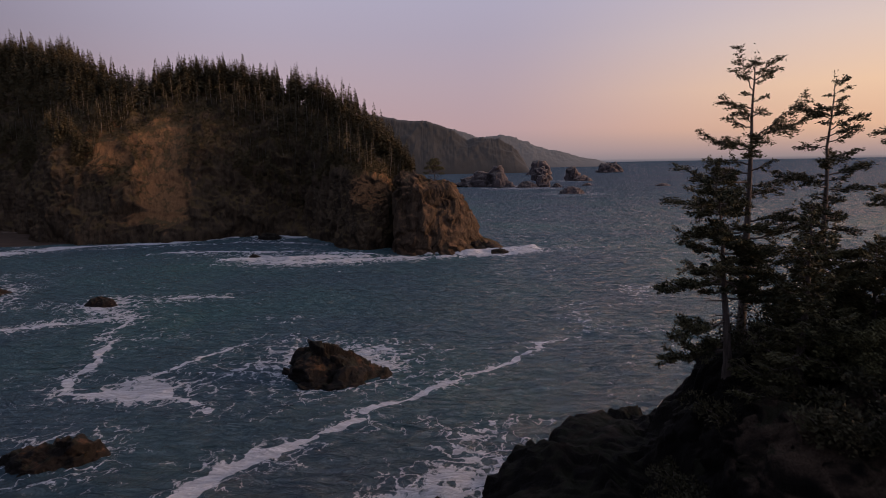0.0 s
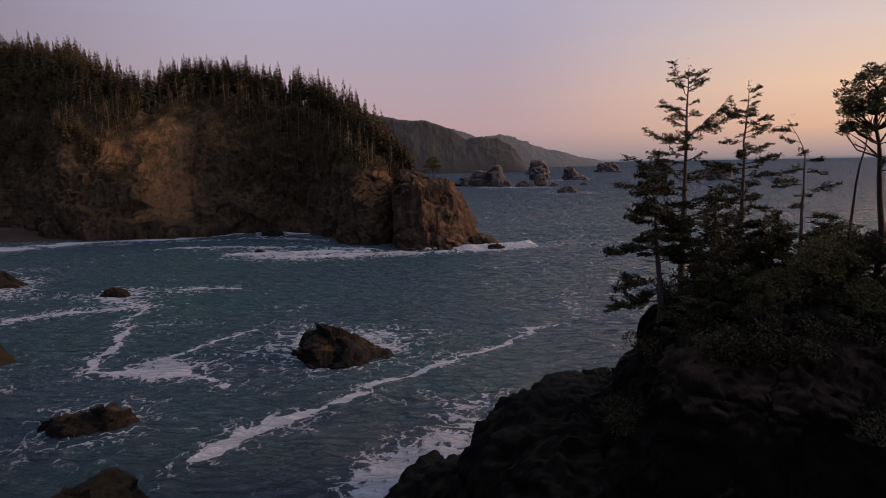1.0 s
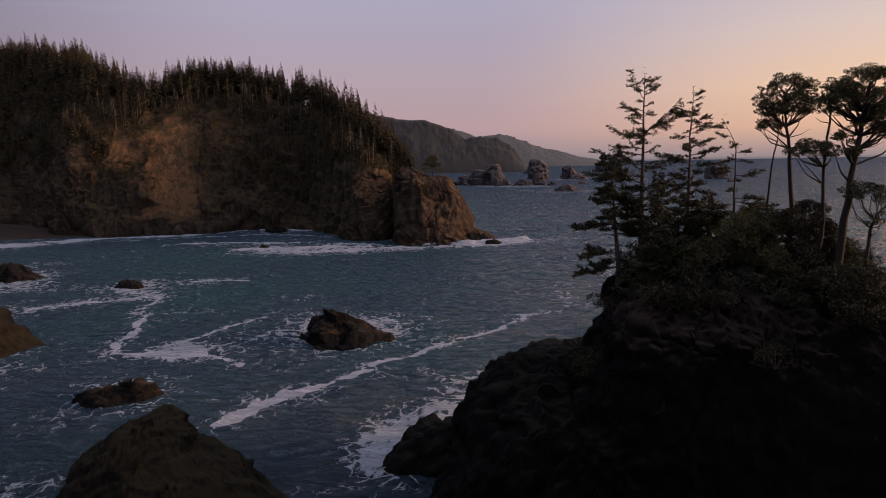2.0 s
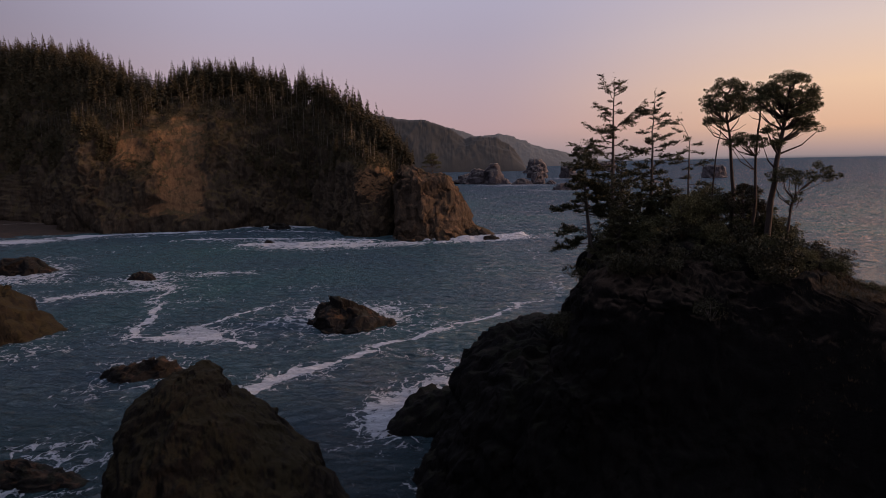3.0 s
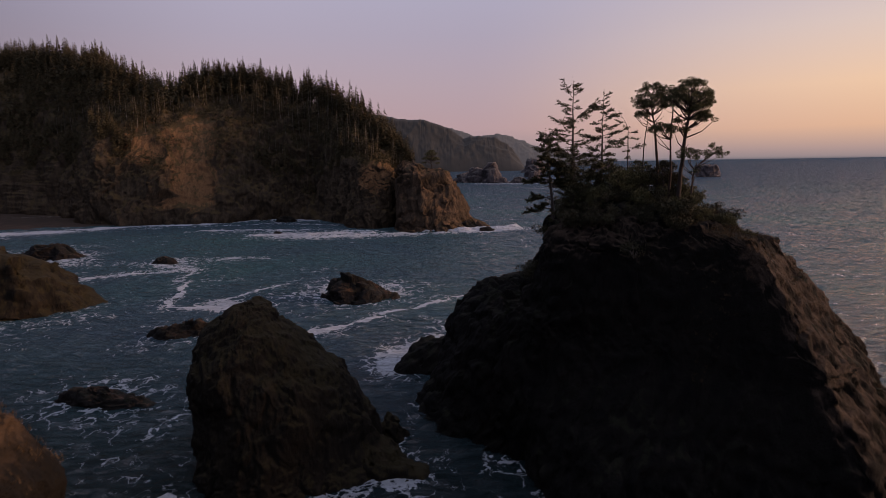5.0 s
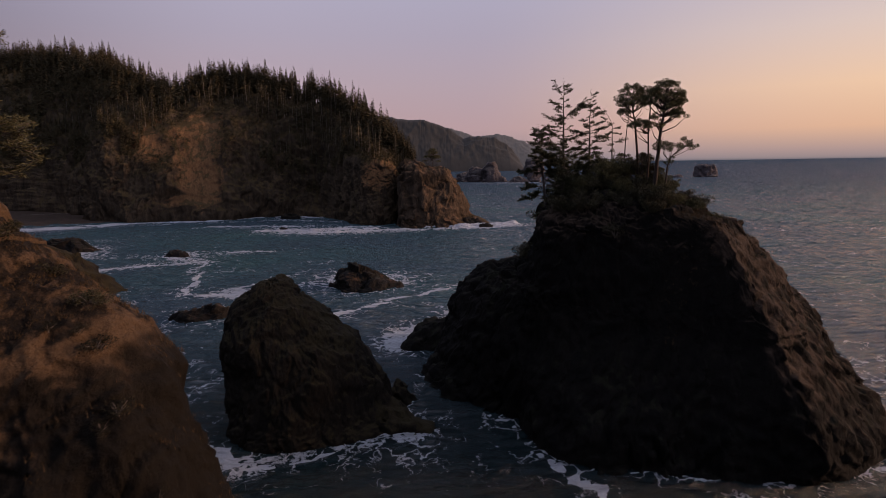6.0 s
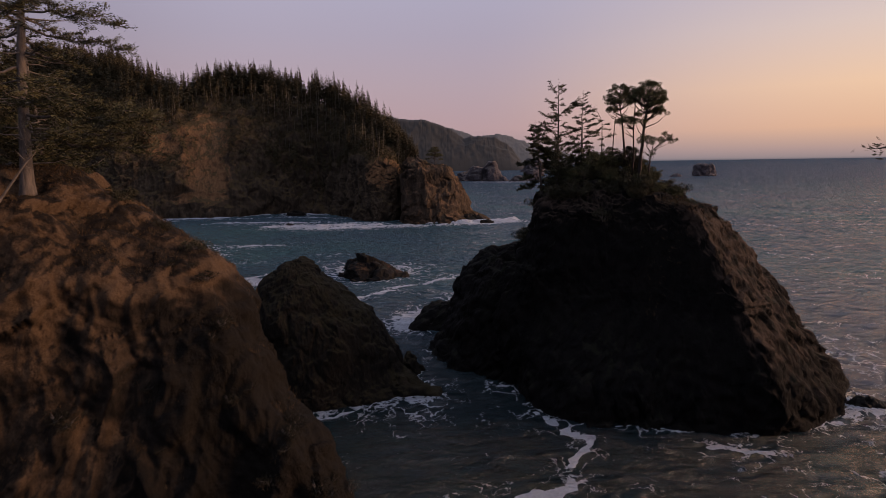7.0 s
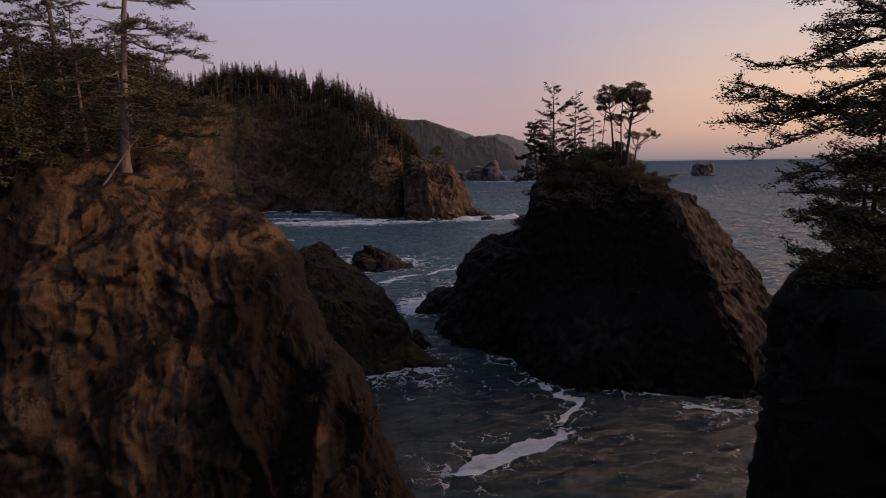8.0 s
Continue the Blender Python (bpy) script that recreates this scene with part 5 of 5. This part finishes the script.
stand(old_spruce(104, 9.8, 0.22, 44, 0.42, 2.4, shape=0.35, lean=(-0.15, 0), rise=-0.25, low_rise=-0.15, curl=0.05, plume=0.2, leaf=0.21, wid=0.075, needles=70, tufts=9.5, dead=10, extra=((0.50, 180, 3.0, -0.2, 0.1), (0.28, 183, 2.9, -0.16, 0.05), (0.14, 176, 3.0, -0.1, -0.02), (0.40, 10, 2.2, -0.1, 0.0), (0.20, 200, 1.8, -0.2, 0.0))),
      14.0, 27.5, isle_height, BARK, NEEDLES, "spruce", "leaning bushy spruce at the island's edge", G)
stand(spruce(105, 8.4, 0.22, 90, 0.02, 2.3, spray=6, count=46, leaf=0.22, wid=0.085, shape=1.0, bare=0.1), 15.6, 24.5, isle_height, BARK, NEEDLES, "spruce", "dense dark young spruce on the island", G)
stand(pine(111, 0.20, ((0.0, 0), (0.05, 4), (-0.2, 7.5), (-0.6, 10), (-0.8, 12.4)), ((-0.8, 0, 12.0, 1.8, 1.45), (0.2, 0.3, 11.6, 1.0, 1.0), (-1.9, 0, 10.2, 0.9, 0.35), (-1.7, 0, 11.3, 0.8, 0.6))), 24.6, 24, isle_height, BARK_PINE, PINE_NEEDLES, "shore_pine", "tall shore pine with a clumped crown", G)
stand(pine(115, 0.13, ((0.0, 0), (-0.5, 1.2), (-0.75, 4), (-0.7, 7.2), (-0.5, 9.6)), ((-0.9, 0, 10.3, 0.7, 0.35),)), 23.9, 24.4, isle_height, BARK_PINE, PINE_NEEDLES, "shore_pine", "thin bare-stemmed pine bending outwards", G)
stand(pine(112, 0.26, ((0.0, 0), (0.15, 4.5), (0.45, 8), (0.9, 10.6), (1.1, 12.4)), ((1.0, 0, 11.9, 1.75, 1.4), (-0.3, 0.3, 11.4, 1.15, 1.0), (2.1, 0.2, 11.2, 1.2, 0.85), (2.3, 0, 9.6, 1.0, 0.45), (0.1, 0.2, 8.8, 0.9, 1.0), (1.5, -0.3, 10.2, 1.15, 0.8)), 360), 25.4, 20, isle_height, BARK_PINE, PINE_NEEDLES, "shore_pine", "tallest shore pine with a broad dark crown", G)
stand(pine(113, 0.15, ((0.0, 0), (0.05, 4), (0.2, 8.5), (0.3, 11.4)), ((0.3, 0, 11.4, 1.0, 0.8), (-0.9, 0, 8.0, 1.3, 0.48), (-1.6, 0.3, 7.8, 0.7, 0.3))), 24.9, 21.0, isle_height, BARK_PINE, PINE_NEEDLES, "shore_pine", "slim shore pine with a flat side crown", G)
stand(pine(114, 0.12, ((0.0, 0), (0.2, 3.0), (0.5, 4.8), (1.2, 5.6), (2.0, 6.2)), ((2.2, 0, 6.4, 1.05, 0.65), (-0.3, 0, 6.2, 1.1, 0.5), (0.5, 0, 4.6, 0.45, 0.32))), 26.1, 18.6, isle_height, BARK_PINE, PINE_NEEDLES, "shore_pine", "small bent shore pine leaning seawards", G)
stand(pine(116, 0.13, ((0.0, 0), (0.0, 1.5), (-0.1, 3.6)), ((-0.2, 0, 3.8, 1.25, 1.15), (0.9, 0.2, 2.9, 1.0, 0.8)), 380), 24.9, 22.2, isle_height, BARK_PINE, SHRUB_LEAVES, "shore_pine", "bushy brownish young pine among the trunks", G)
for i, (x, y, h) in enumerate(((20.2, 26.5, 4.4), (18.3, 27.5, 4.8), (22.0, 25.0, 3.6), (21.2, 28.6, 3.4), (24.0, 27.2, 3.2), (17.2, 26.0, 4.4))):
    stand(old_spruce(190 + i, h, 0.12, 30, 0.03, 2.0, shape=0.75, rise=-0.3, low_rise=-0.1, plume=0.25, leaf=0.22, wid=0.08, needles=90, tufts=9), x, y, isle_height, BARK, NEEDLES, "spruce", "short ragged spruce under the taller trees", G)
bush_rng = np.random.default_rng(77)
for i, (x, y, w, h) in enumerate(((24.0, 25.8, 1.4, 2.6), (26.0, 22.8, 1.5, 2.6), (23.0, 23.4, 1.5, 3.0), (27.0, 21.4, 1.4, 2.0), (27.6, 18.8, 1.3, 1.7), (25.4, 18.2, 1.4, 2.0), (29.2, 17.4, 1.1, 1.2), (30.4, 16.0, 0.9, 0.7), (17.6, 22.8, 1.5, 2.4), (20.0, 23.0, 1.6, 2.4), (27.4, 23.4, 1.3, 1.6), (22.0, 21.0, 1.5, 2.0), (25.2, 24.6, 1.4, 2.8))):
    cushions = [(bush_rng.normal(0, 0.6), bush_rng.normal(0, 0.6), h * bush_rng.uniform(0.5, 0.95), w * bush_rng.uniform(0.55, 0.85), 0.42 * h) for _ in range(3)]
    stand(pine(300 + i, 0.10, ((0, 0), (0.1, 0.5 * h), (0.05, 0.8 * h)), cushions, 260, 0.5), x, y, isle_height, BARK_PINE, PINE_NEEDLES, "shore_pine", "low rounded shore pine crowding the island's top", G)
shrub_a = shrub(121, 1.7, 1.5, 1250).make("shrub", BARK, SHRUB_LEAVES, "stem", "leaves")
tagged(shrub_a, "low dark evergreen shrub on the rock", "shrub", "shrubs")
shrub_b = shrub(122, 1.3, 1.1, 950).make("shrub", BARK, SHRUB_LEAVES, "stem", "leaves")
tagged(shrub_b, "low dark evergreen shrub on the rock", "shrub", "shrubs")
spots = [(14.5, 24), (17, 21.5), (19, 20), (21.5, 19.6), (23.5, 19), (25.5, 18), (30.5, 19.5), (18, 24.5), (22, 22.5), (24.4, 21.6), (29.5, 20.5), (31.2, 20.2), (28.6, 22.4), (13.2, 26), (15.6, 29.5), (20.2, 22.6), (16.2, 19.8)]
spot_rng = np.random.default_rng(9)
while len(spots) < 50:
    a, r = spot_rng.uniform(2.9, 6.0), spot_rng.uniform(5.0, 12.6)
    if 23.5 + r * math.cos(a) < 26.5 or r < 8:
        spots.append((23.5 + r * math.cos(a), 27 + r * math.sin(a)))
for i, (x, y) in enumerate(spots):
    z = isle_height(x, y, 24.5)
    m = pose(x, y, z - 0.15, 0, 0, 67 * i) @ Matrix.Diagonal((0.8 + 0.1 * (i % 5),) * 3 + (1,))
    src_ob = shrub_a if i % 2 else shrub_b
    ob = src_ob if i < 2 else copy_thing(src_ob, m)
    ob.matrix_basis = m

# low plants clinging to the near cliff
shrub_c = shrub(123, 0.8, 0.55, 520, 0.10, 0.045).make("shrub", BARK, CLIFF_LEAVES, "stem", "leaves")
tagged(shrub_c, "low dark shrub clinging to the eroding cliff", "shrub", "cliff shrubs")
shrub_rng, count = np.random.default_rng(19), 0
for i in range(900):
    x, y = shrub_rng.uniform(-30, -5.5), shrub_rng.uniform(-36.5, -26.5)
    z = near_height(x, y, -9.0)
    bushy = float(fbm(np.array([[x, y, z]]) / 3.0, 3, 94)[0]) + 0.25 * (x > -15) - 0.25 * (x < -19)
    if z < 3 or bushy < 0.12 or count >= 50:
        continue
    m = pose(x, y, z - 0.12, shrub_rng.uniform(0, 35), 0, shrub_rng.uniform(-60, 60)) @ Matrix.Diagonal((shrub_rng.uniform(0.4, 1.1),) * 3 + (1,))
    ob = shrub_c if count == 0 else copy_thing(shrub_c, m)
    ob.matrix_basis = m
    count += 1

# spruces on the brow of the near cliff
G = "trees on the cliff"
CLIFF_NEEDLES = dict(leaf=0.17, wid=0.042, needles=60, tufts=7.5, plume=0.16)
stand(old_spruce(131, 19.0, 0.31, 26, 0.40, 4.6, lean=(0.09, 0), wobble=0.008, shape=0.6, rise=-0.35, low_rise=-0.25, curl=0.12, dead=34, **CLIFF_NEEDLES, extra=((0.50, -10, 5.2, -0.10, -0.10), (0.46, 8, 4.6, -0.12, 0.02), (0.40, -20, 3.4, -0.10, -0.05), (0.30, 6, 6.2, -0.16, 0.04), (0.33, -40, 4.2, -0.18, 0.05), (0.24, -15, 6.4, -0.22, 0.08), (0.45, 175, 3.6, -0.15, 0.0), (0.36, 200, 3.2, -0.2, 0.05), (0.27, 0, 6.6, -0.20, 0.05), (0.20, 12, 5.8, -0.15, 0.05), (0.22, -30, 5.6, -0.2, 0.1), (0.17, 5, 5.8, -0.10, 0.0), (0.28, -48, 5.2, -0.15, 0.05))),
      -21.8, -26.6, near_height, GREY_BARK, NEEDLES, "spruce", "tall spruce with a pale bare lower trunk", G)
stand(old_spruce(132, 18.0, 0.30, 38, 0.36, 4.2, shape=0.6, rise=-0.3, low_rise=-0.2, dead=12, **CLIFF_NEEDLES), -28.6, -21.5, near_height, BARK, NEEDLES, "spruce", "tall spruce behind the cliff brow", G)
stand(old_spruce(133, 20.0, 0.38, 36, 0.3, 4.6, shape=0.6, rise=-0.3, low_rise=-0.2, dead=12, **CLIFF_NEEDLES), -33.0, -25.0, near_height, BARK, NEEDLES, "spruce", "tall spruce behind the cliff brow", G)
for i, (x, y, h) in enumerate(((-25.5, -24.5, 9.5), (-27.5, -27.0, 8.5), (-30.5, -27.5, 9), (-24.0, -22.0, 9), (-30.5, -23.0, 10), (-34.5, -28.5, 9), (-38, -26, 11))):
    stand(spruce(140 + i, h, 0.2, 70, 0.03, 3.4, spray=5, count=30, shape=0.85, twig=0.36, leaf=0.22, wid=0.072, sides=5), x, y, near_height, BARK, NEEDLES, "spruce", "dense dark young spruce on the brow", G)
stand(old_spruce(134, 17.0, 0.30, 40, 0.2, 4.6, shape=0.65, rise=-0.3, low_rise=-0.2, dead=8, **CLIFF_NEEDLES), -30.0, -28.2, near_height, BARK, NEEDLES, "spruce", "dark spruce with drooping boughs on the brow", G)
for i, (x, y, h) in enumerate(((-26.6, -29.4, 5.0), (-29.0, -30.2, 6.0), (-31.6, -31.0, 6.5), (-34.6, -31.4, 7.0), (-37.6, -31.8, 7.5), (-41.0, -31.0, 8.5))):
    stand(spruce(240 + i, h, 0.16, 60, 0.03, 2.6, spray=5, count=30, shape=0.8, twig=0.36, leaf=0.22, wid=0.07, sides=5), x, y, near_height, BARK, NEEDLES, "spruce", "bushy dark spruce on the slope below the brow", G)

# the spruce beside the camera's way
stand(old_spruce(151, 18.0, 0.36, 40, 0.10, 4.2, shape=0.5, wobble=0.008, rise=-0.2, low_rise=-0.05, curl=0.05, dead=14, leaf=0.12, wid=0.033, needles=92, tufts=6.5, plume=0.11, bare=0.2,
                 extra=((0.40, 178, 6.6, -0.04, -0.02), (0.37, 188, 5.6, -0.05, 0.02), (0.35, 170, 6.0, -0.03, -0.04), (0.27, 184, 6.6, -0.03, -0.02), (0.25, 172, 6.3, -0.02, -0.05), (0.24, 192, 6.0, 0.02, -0.03), (0.29, 165, 6.2, -0.02, 0.0), (0.18, 180, 5.4, 0.0, -0.06),
                        (0.17, 196, 5.0, -0.02, -0.03), (0.12, 176, 4.6, 0.0, -0.05), (0.08, 186, 4.4, 0.02, -0.03), (0.05, 176, 4.4, 0.04, -0.03), (0.10, 166, 4.6, 0.0, -0.04), (0.06, 194, 4.6, 0.06, -0.05), (0.31, 200, 5.6, 0.0, -0.02), (0.45, 184, 5.6, 0.0, -0.05), (0.44, 168, 6.2, -0.02, -0.04), (0.14, 160, 4.6, 0.0, 0.0), (0.21, 158, 5.6, 0.0, 0.0))),
      13.5, -49.0, right_height, BARK, NEEDLES, "spruce", "large spruce with long dark spreading boughs")
for i, (x, y, h) in enumerate(((10.6, -48.2, 3.6), (12.0, -46.8, 6.0), (10.4, -50.2, 2.6))):
    stand(old_spruce(250 + i, h, 0.12, 36, 0.03, 2.2, shape=0.75, rise=-0.2, low_rise=0.0, plume=0.25, leaf=0.16, wid=0.045, needles=80), x, y, right_height, BARK, NEEDLES, "spruce", "small dense spruce on the shadowed cliff")

# lone tree on the headland's point
stand(pine(161, 0.22, ((0.0, 0), (0.1, 2.2), (-0.3, 4.5), (0.2, 6.2)), ((-0.2, 0, 7.6, 2.6, 1.0), (1.6, 0.4, 5.4, 2.2, 0.7), (-2.2, 0, 5.6, 2.0, 0.6), (-3.4, 0.2, 3.6, 1.1, 0.4), (2.8, 0, 3.4, 1.0, 0.4), (0.3, 0, 9.0, 1.3, 0.5)), 150, 0.8), -3.5, 234, point_height, BARK_PINE, PINE_NEEDLES, "shore_pine", "lone wind-bent pine on the headland point")

# forest on the headland
kinds = [far_conifer(170 + i, h, w, fst) for i, (h, w, fst) in enumerate(((26, 4.2, 0.22), (24, 3.8, 0.24), (27, 4.4, 0.20), (22, 4.0, 0.12), (25, 3.5, 0.30), (17, 3.8, 0.06)))]
masters = [k.make("spruce", PALE_BARK, NEEDLES_FAR) for k in kinds]
for mo in masters:
    tagged(mo, "dark forest spruce on the headland", "tree", "headland forest")
table = np.array(HEADLAND)
sites, tries = [], 0
while len(sites) < 1700 and tries < 40000:
    tries += 1
    x = rng.uniform(-330, -13)
    fy, cy, cz, ry, rz = (np.interp(x, table[:, 0], table[:, i]) for i in range(1, 6))
    k = rng.uniform(-0.9 if -105 < x < -45 else -0.1 if x >= -45 else -0.6 if x < -168 else 0.0, 1.35)
    if k > 0 and rng.uniform() < 0.5:
        k = rng.uniform(0.75, 1.2)
    if k < 0:
        y = cy + (cy - fy) * k * 0.9
    else:
        y = cy + (ry - cy) * k
    open_slope = -160 < x < -112 and k < 0.35
    if open_slope and rng.uniform() < 0.93 or -168 < x < -105 and k < 0.1 and rng.uniform() < 0.6 or k < 0 and rng.uniform() < 0.45:
        continue
    z = head_height(x, y)
    if z is None or z < 12:
        continue
    kind = int(rng.integers(0, 6))
    sc = rng.uniform(0.55, 0.84) * np.interp(x, [-40, -22, -13], [1.0, 0.85, 0.5]) * (1.0 if k > 0 else 0.7)
    m = pose(x, y, z - 0.4, rng.normal(0, 1.5), rng.normal(0, 1.5), rng.uniform(0, 360)) @ Matrix.Diagonal((sc, sc, sc * rng.uniform(0.9, 1.15), 1))
    sites.append((abs(k - 0.1) + 0.004 * abs(x + 70), kind, m))
sites.sort(key=lambda q: q[0])            # the trees of the front edge stand singly
free, rest_v = set(range(6)), []
for i, (_, kind, m) in enumerate(sites):
    if i < 290:
        if kind in free:
            free.discard(kind)
            masters[kind].matrix_basis = m
        else:
            copy_thing(masters[kind], m)
    else:
        q = np.vstack(kinds[kind].leaf).reshape(-1, 4, 3)
        q = q.reshape(-1, 3)
        mm = np.array(m)
        rest_v.append(q @ mm[:3, :3].T + mm[:3, 3])
# brush and small trees that cling to the cliff and hide the ground of the wood
brush, brush_rng = Plant(180), np.random.default_rng(181)
clumps = 0
while clumps < 3600:
    x = brush_rng.uniform(-300, -16)
    fy, cy, cz, ry, rz = (np.interp(x, table[:, 0], table[:, i]) for i in range(1, 6))
    y = fy + (ry - fy) * brush_rng.uniform(0.05, 0.75)
    z = head_height(x, y)
    if z is None or z < 4 or any(((x - sx) / rx) ** 2 + ((z - sz) / rz) ** 2 < 1.0 for sx, sz, rx, rz in ((-166, 46, 7, 10), (-140, 52, 12, 7), (-136, 38, 9, 12), (-133, 22, 10, 11), (-31, 25, 8, 7))):
        if brush_rng.uniform() > 0.03:
            continue
    if z is None or float(fbm(np.array([[x, y, z]]) / 15, 3, 182)[0]) < -0.12 - 0.010 * (z - 20):
        continue
    clumps += 1
    size = brush_rng.uniform(0.6, 1.7)
    m = 16
    p = brush_rng.normal(size=(m, 3)) * (size, size, 0.8 * size)
    brush.leaves(np.array((x, y - 0.3, z + 0.5 * size)) + 0.6 * p, p + (0, 0, 0.8), 0.95, 0.36)
rest_v.append(np.vstack(brush.leaf).reshape(-1, 3))
rest = np.vstack(rest_v)
ob = new("forest", mesh_of("forest", rest, np.arange(len(rest)).reshape(-1, 4).tolist(), NEEDLES_FAR))
tagged(ob, "dense dark spruce forest covering the headland", "forest", kind="stuff")

# ---- the near cliff's brow: fallen wood and dry grass ----


def pole(name, a, b, r, seed, label, twigs=5):
    """A bare fallen stem from a to b with broken twigs."""
    pl = Plant(seed)
    g = pl.rng
    a, b = np.array(a, float), np.array(b, float)
    k = np.linspace(0, 1, 8)
    pts = a + np.outer(k, b - a) + np.cumsum(g.normal(0, 0.04, (8, 3)), 0)
    pl.tube(pts - a, r * (1 - 0.75 * k), 7)
    d = (b - a) / np.linalg.norm(b - a)
    for i in range(twigs):
        t = g.uniform(0.45, 0.95)
        p = (b - a) * t
        w = d * 0.5 + g.normal(0, 0.5, 3)
        pl.tube(np.stack([p, p + w * 0.5, p + w * 0.9]), [r * 0.3, r * 0.2, r * 0.06], 4)
    ob = new(name, mesh_of(name, np.vstack(pl.wv), pl.wf, DEADWOOD, True))
    ob.location = a
    return tagged(ob, label, "dead wood")


pole("fallen_trunk", (-22.1, -29.0, near_height(-22.1, -29.0, 27.0) - 0.1), (-19.3, -28.2, 32.4), 0.075, 201, "thin bleached dead trunk leaning on the brow", 8)
pole("fallen_trunk", (-28.6, -30.2, near_height(-28.6, -30.2, 25.0) + 0.1), (-26.0, -29.6, near_height(-26.0, -29.6, 26.0) + 0.3), 0.11, 203, "crooked bleached branch on the slope", 6)


for i in range(9):                        # logs stranded at the top of the beach
    x = -252 + 5.2 * i
    z = 2.4 + 0.012 * (x + 252)
    a, b = (x, 300 + 0.8 * (i % 3), z), (x + 3.6 + i % 2, 300.6 + 0.9 * ((i + 1) % 3), z + 0.1)
    pole("driftwood_log", a, b, 0.34, 220 + i, "bleached driftwood log at the top of the beach", 1)


def grass_patch(name, area, height, count, blade, seed, label):
    """Dry tufts over the gentle ground of an area (x0, x1, y0, y1)."""
    g = np.random.default_rng(seed)
    v = []
    for i in range(count):
        x, y = g.uniform(area[0], area[1]), g.uniform(area[2], area[3])
        z = height(x, y)
        z2 = height(x + 0.3, y - 0.3)
        if z is None or z2 is None or abs(z - z2) > 0.45 or z < 8:
            continue
        for j in range(8):
            a, ln = g.uniform(0, 6.28), blade * g.uniform(0.5, 1.3)
            o = np.array((x + g.normal(0, 0.12), y + g.normal(0, 0.12), z - 0.05))
            tip = o + (math.cos(a) * ln * 0.6, math.sin(a) * ln * 0.6, ln)
            sd = np.array((-math.sin(a), math.cos(a), 0)) * 0.013
            v.append((o - sd, o + sd, tip))
    q = np.array(v).reshape(-1, 3)
    ob = new(name, mesh_of(name, q, np.arange(len(q)).reshape(-1, 3).tolist(), DRY_GRASS))
    return tagged(ob, label, "grass", kind="stuff")


grass_patch("grass", (-34, -9, -33, -19), near_height, 4200, 0.20, 211, "short dry ochre grass on the cliff brow")
grass_patch("grass", (24, 38, 11, 24), isle_height, 2200, 0.35, 212, "short dry grass on the island's edge")

# low growth on the cliff face
for i, (x, y) in enumerate(((-14.0, -25.2), (-25.5, -29.4), (-27.6, -30.0), (-29.5, -30.6), (-24.4, -28.8), (-16.5, -23.6), (-19.0, -23.2), (-31.5, -31.0))):
    z = near_height(x, y, 25.0)
    copy_thing(shrub_b if i % 2 else shrub_a, pose(x, y, z - 0.25, 0, 0, 50 * i) @ Matrix.Diagonal((0.55 + 0.07 * (i % 4),) * 3 + (1,)))
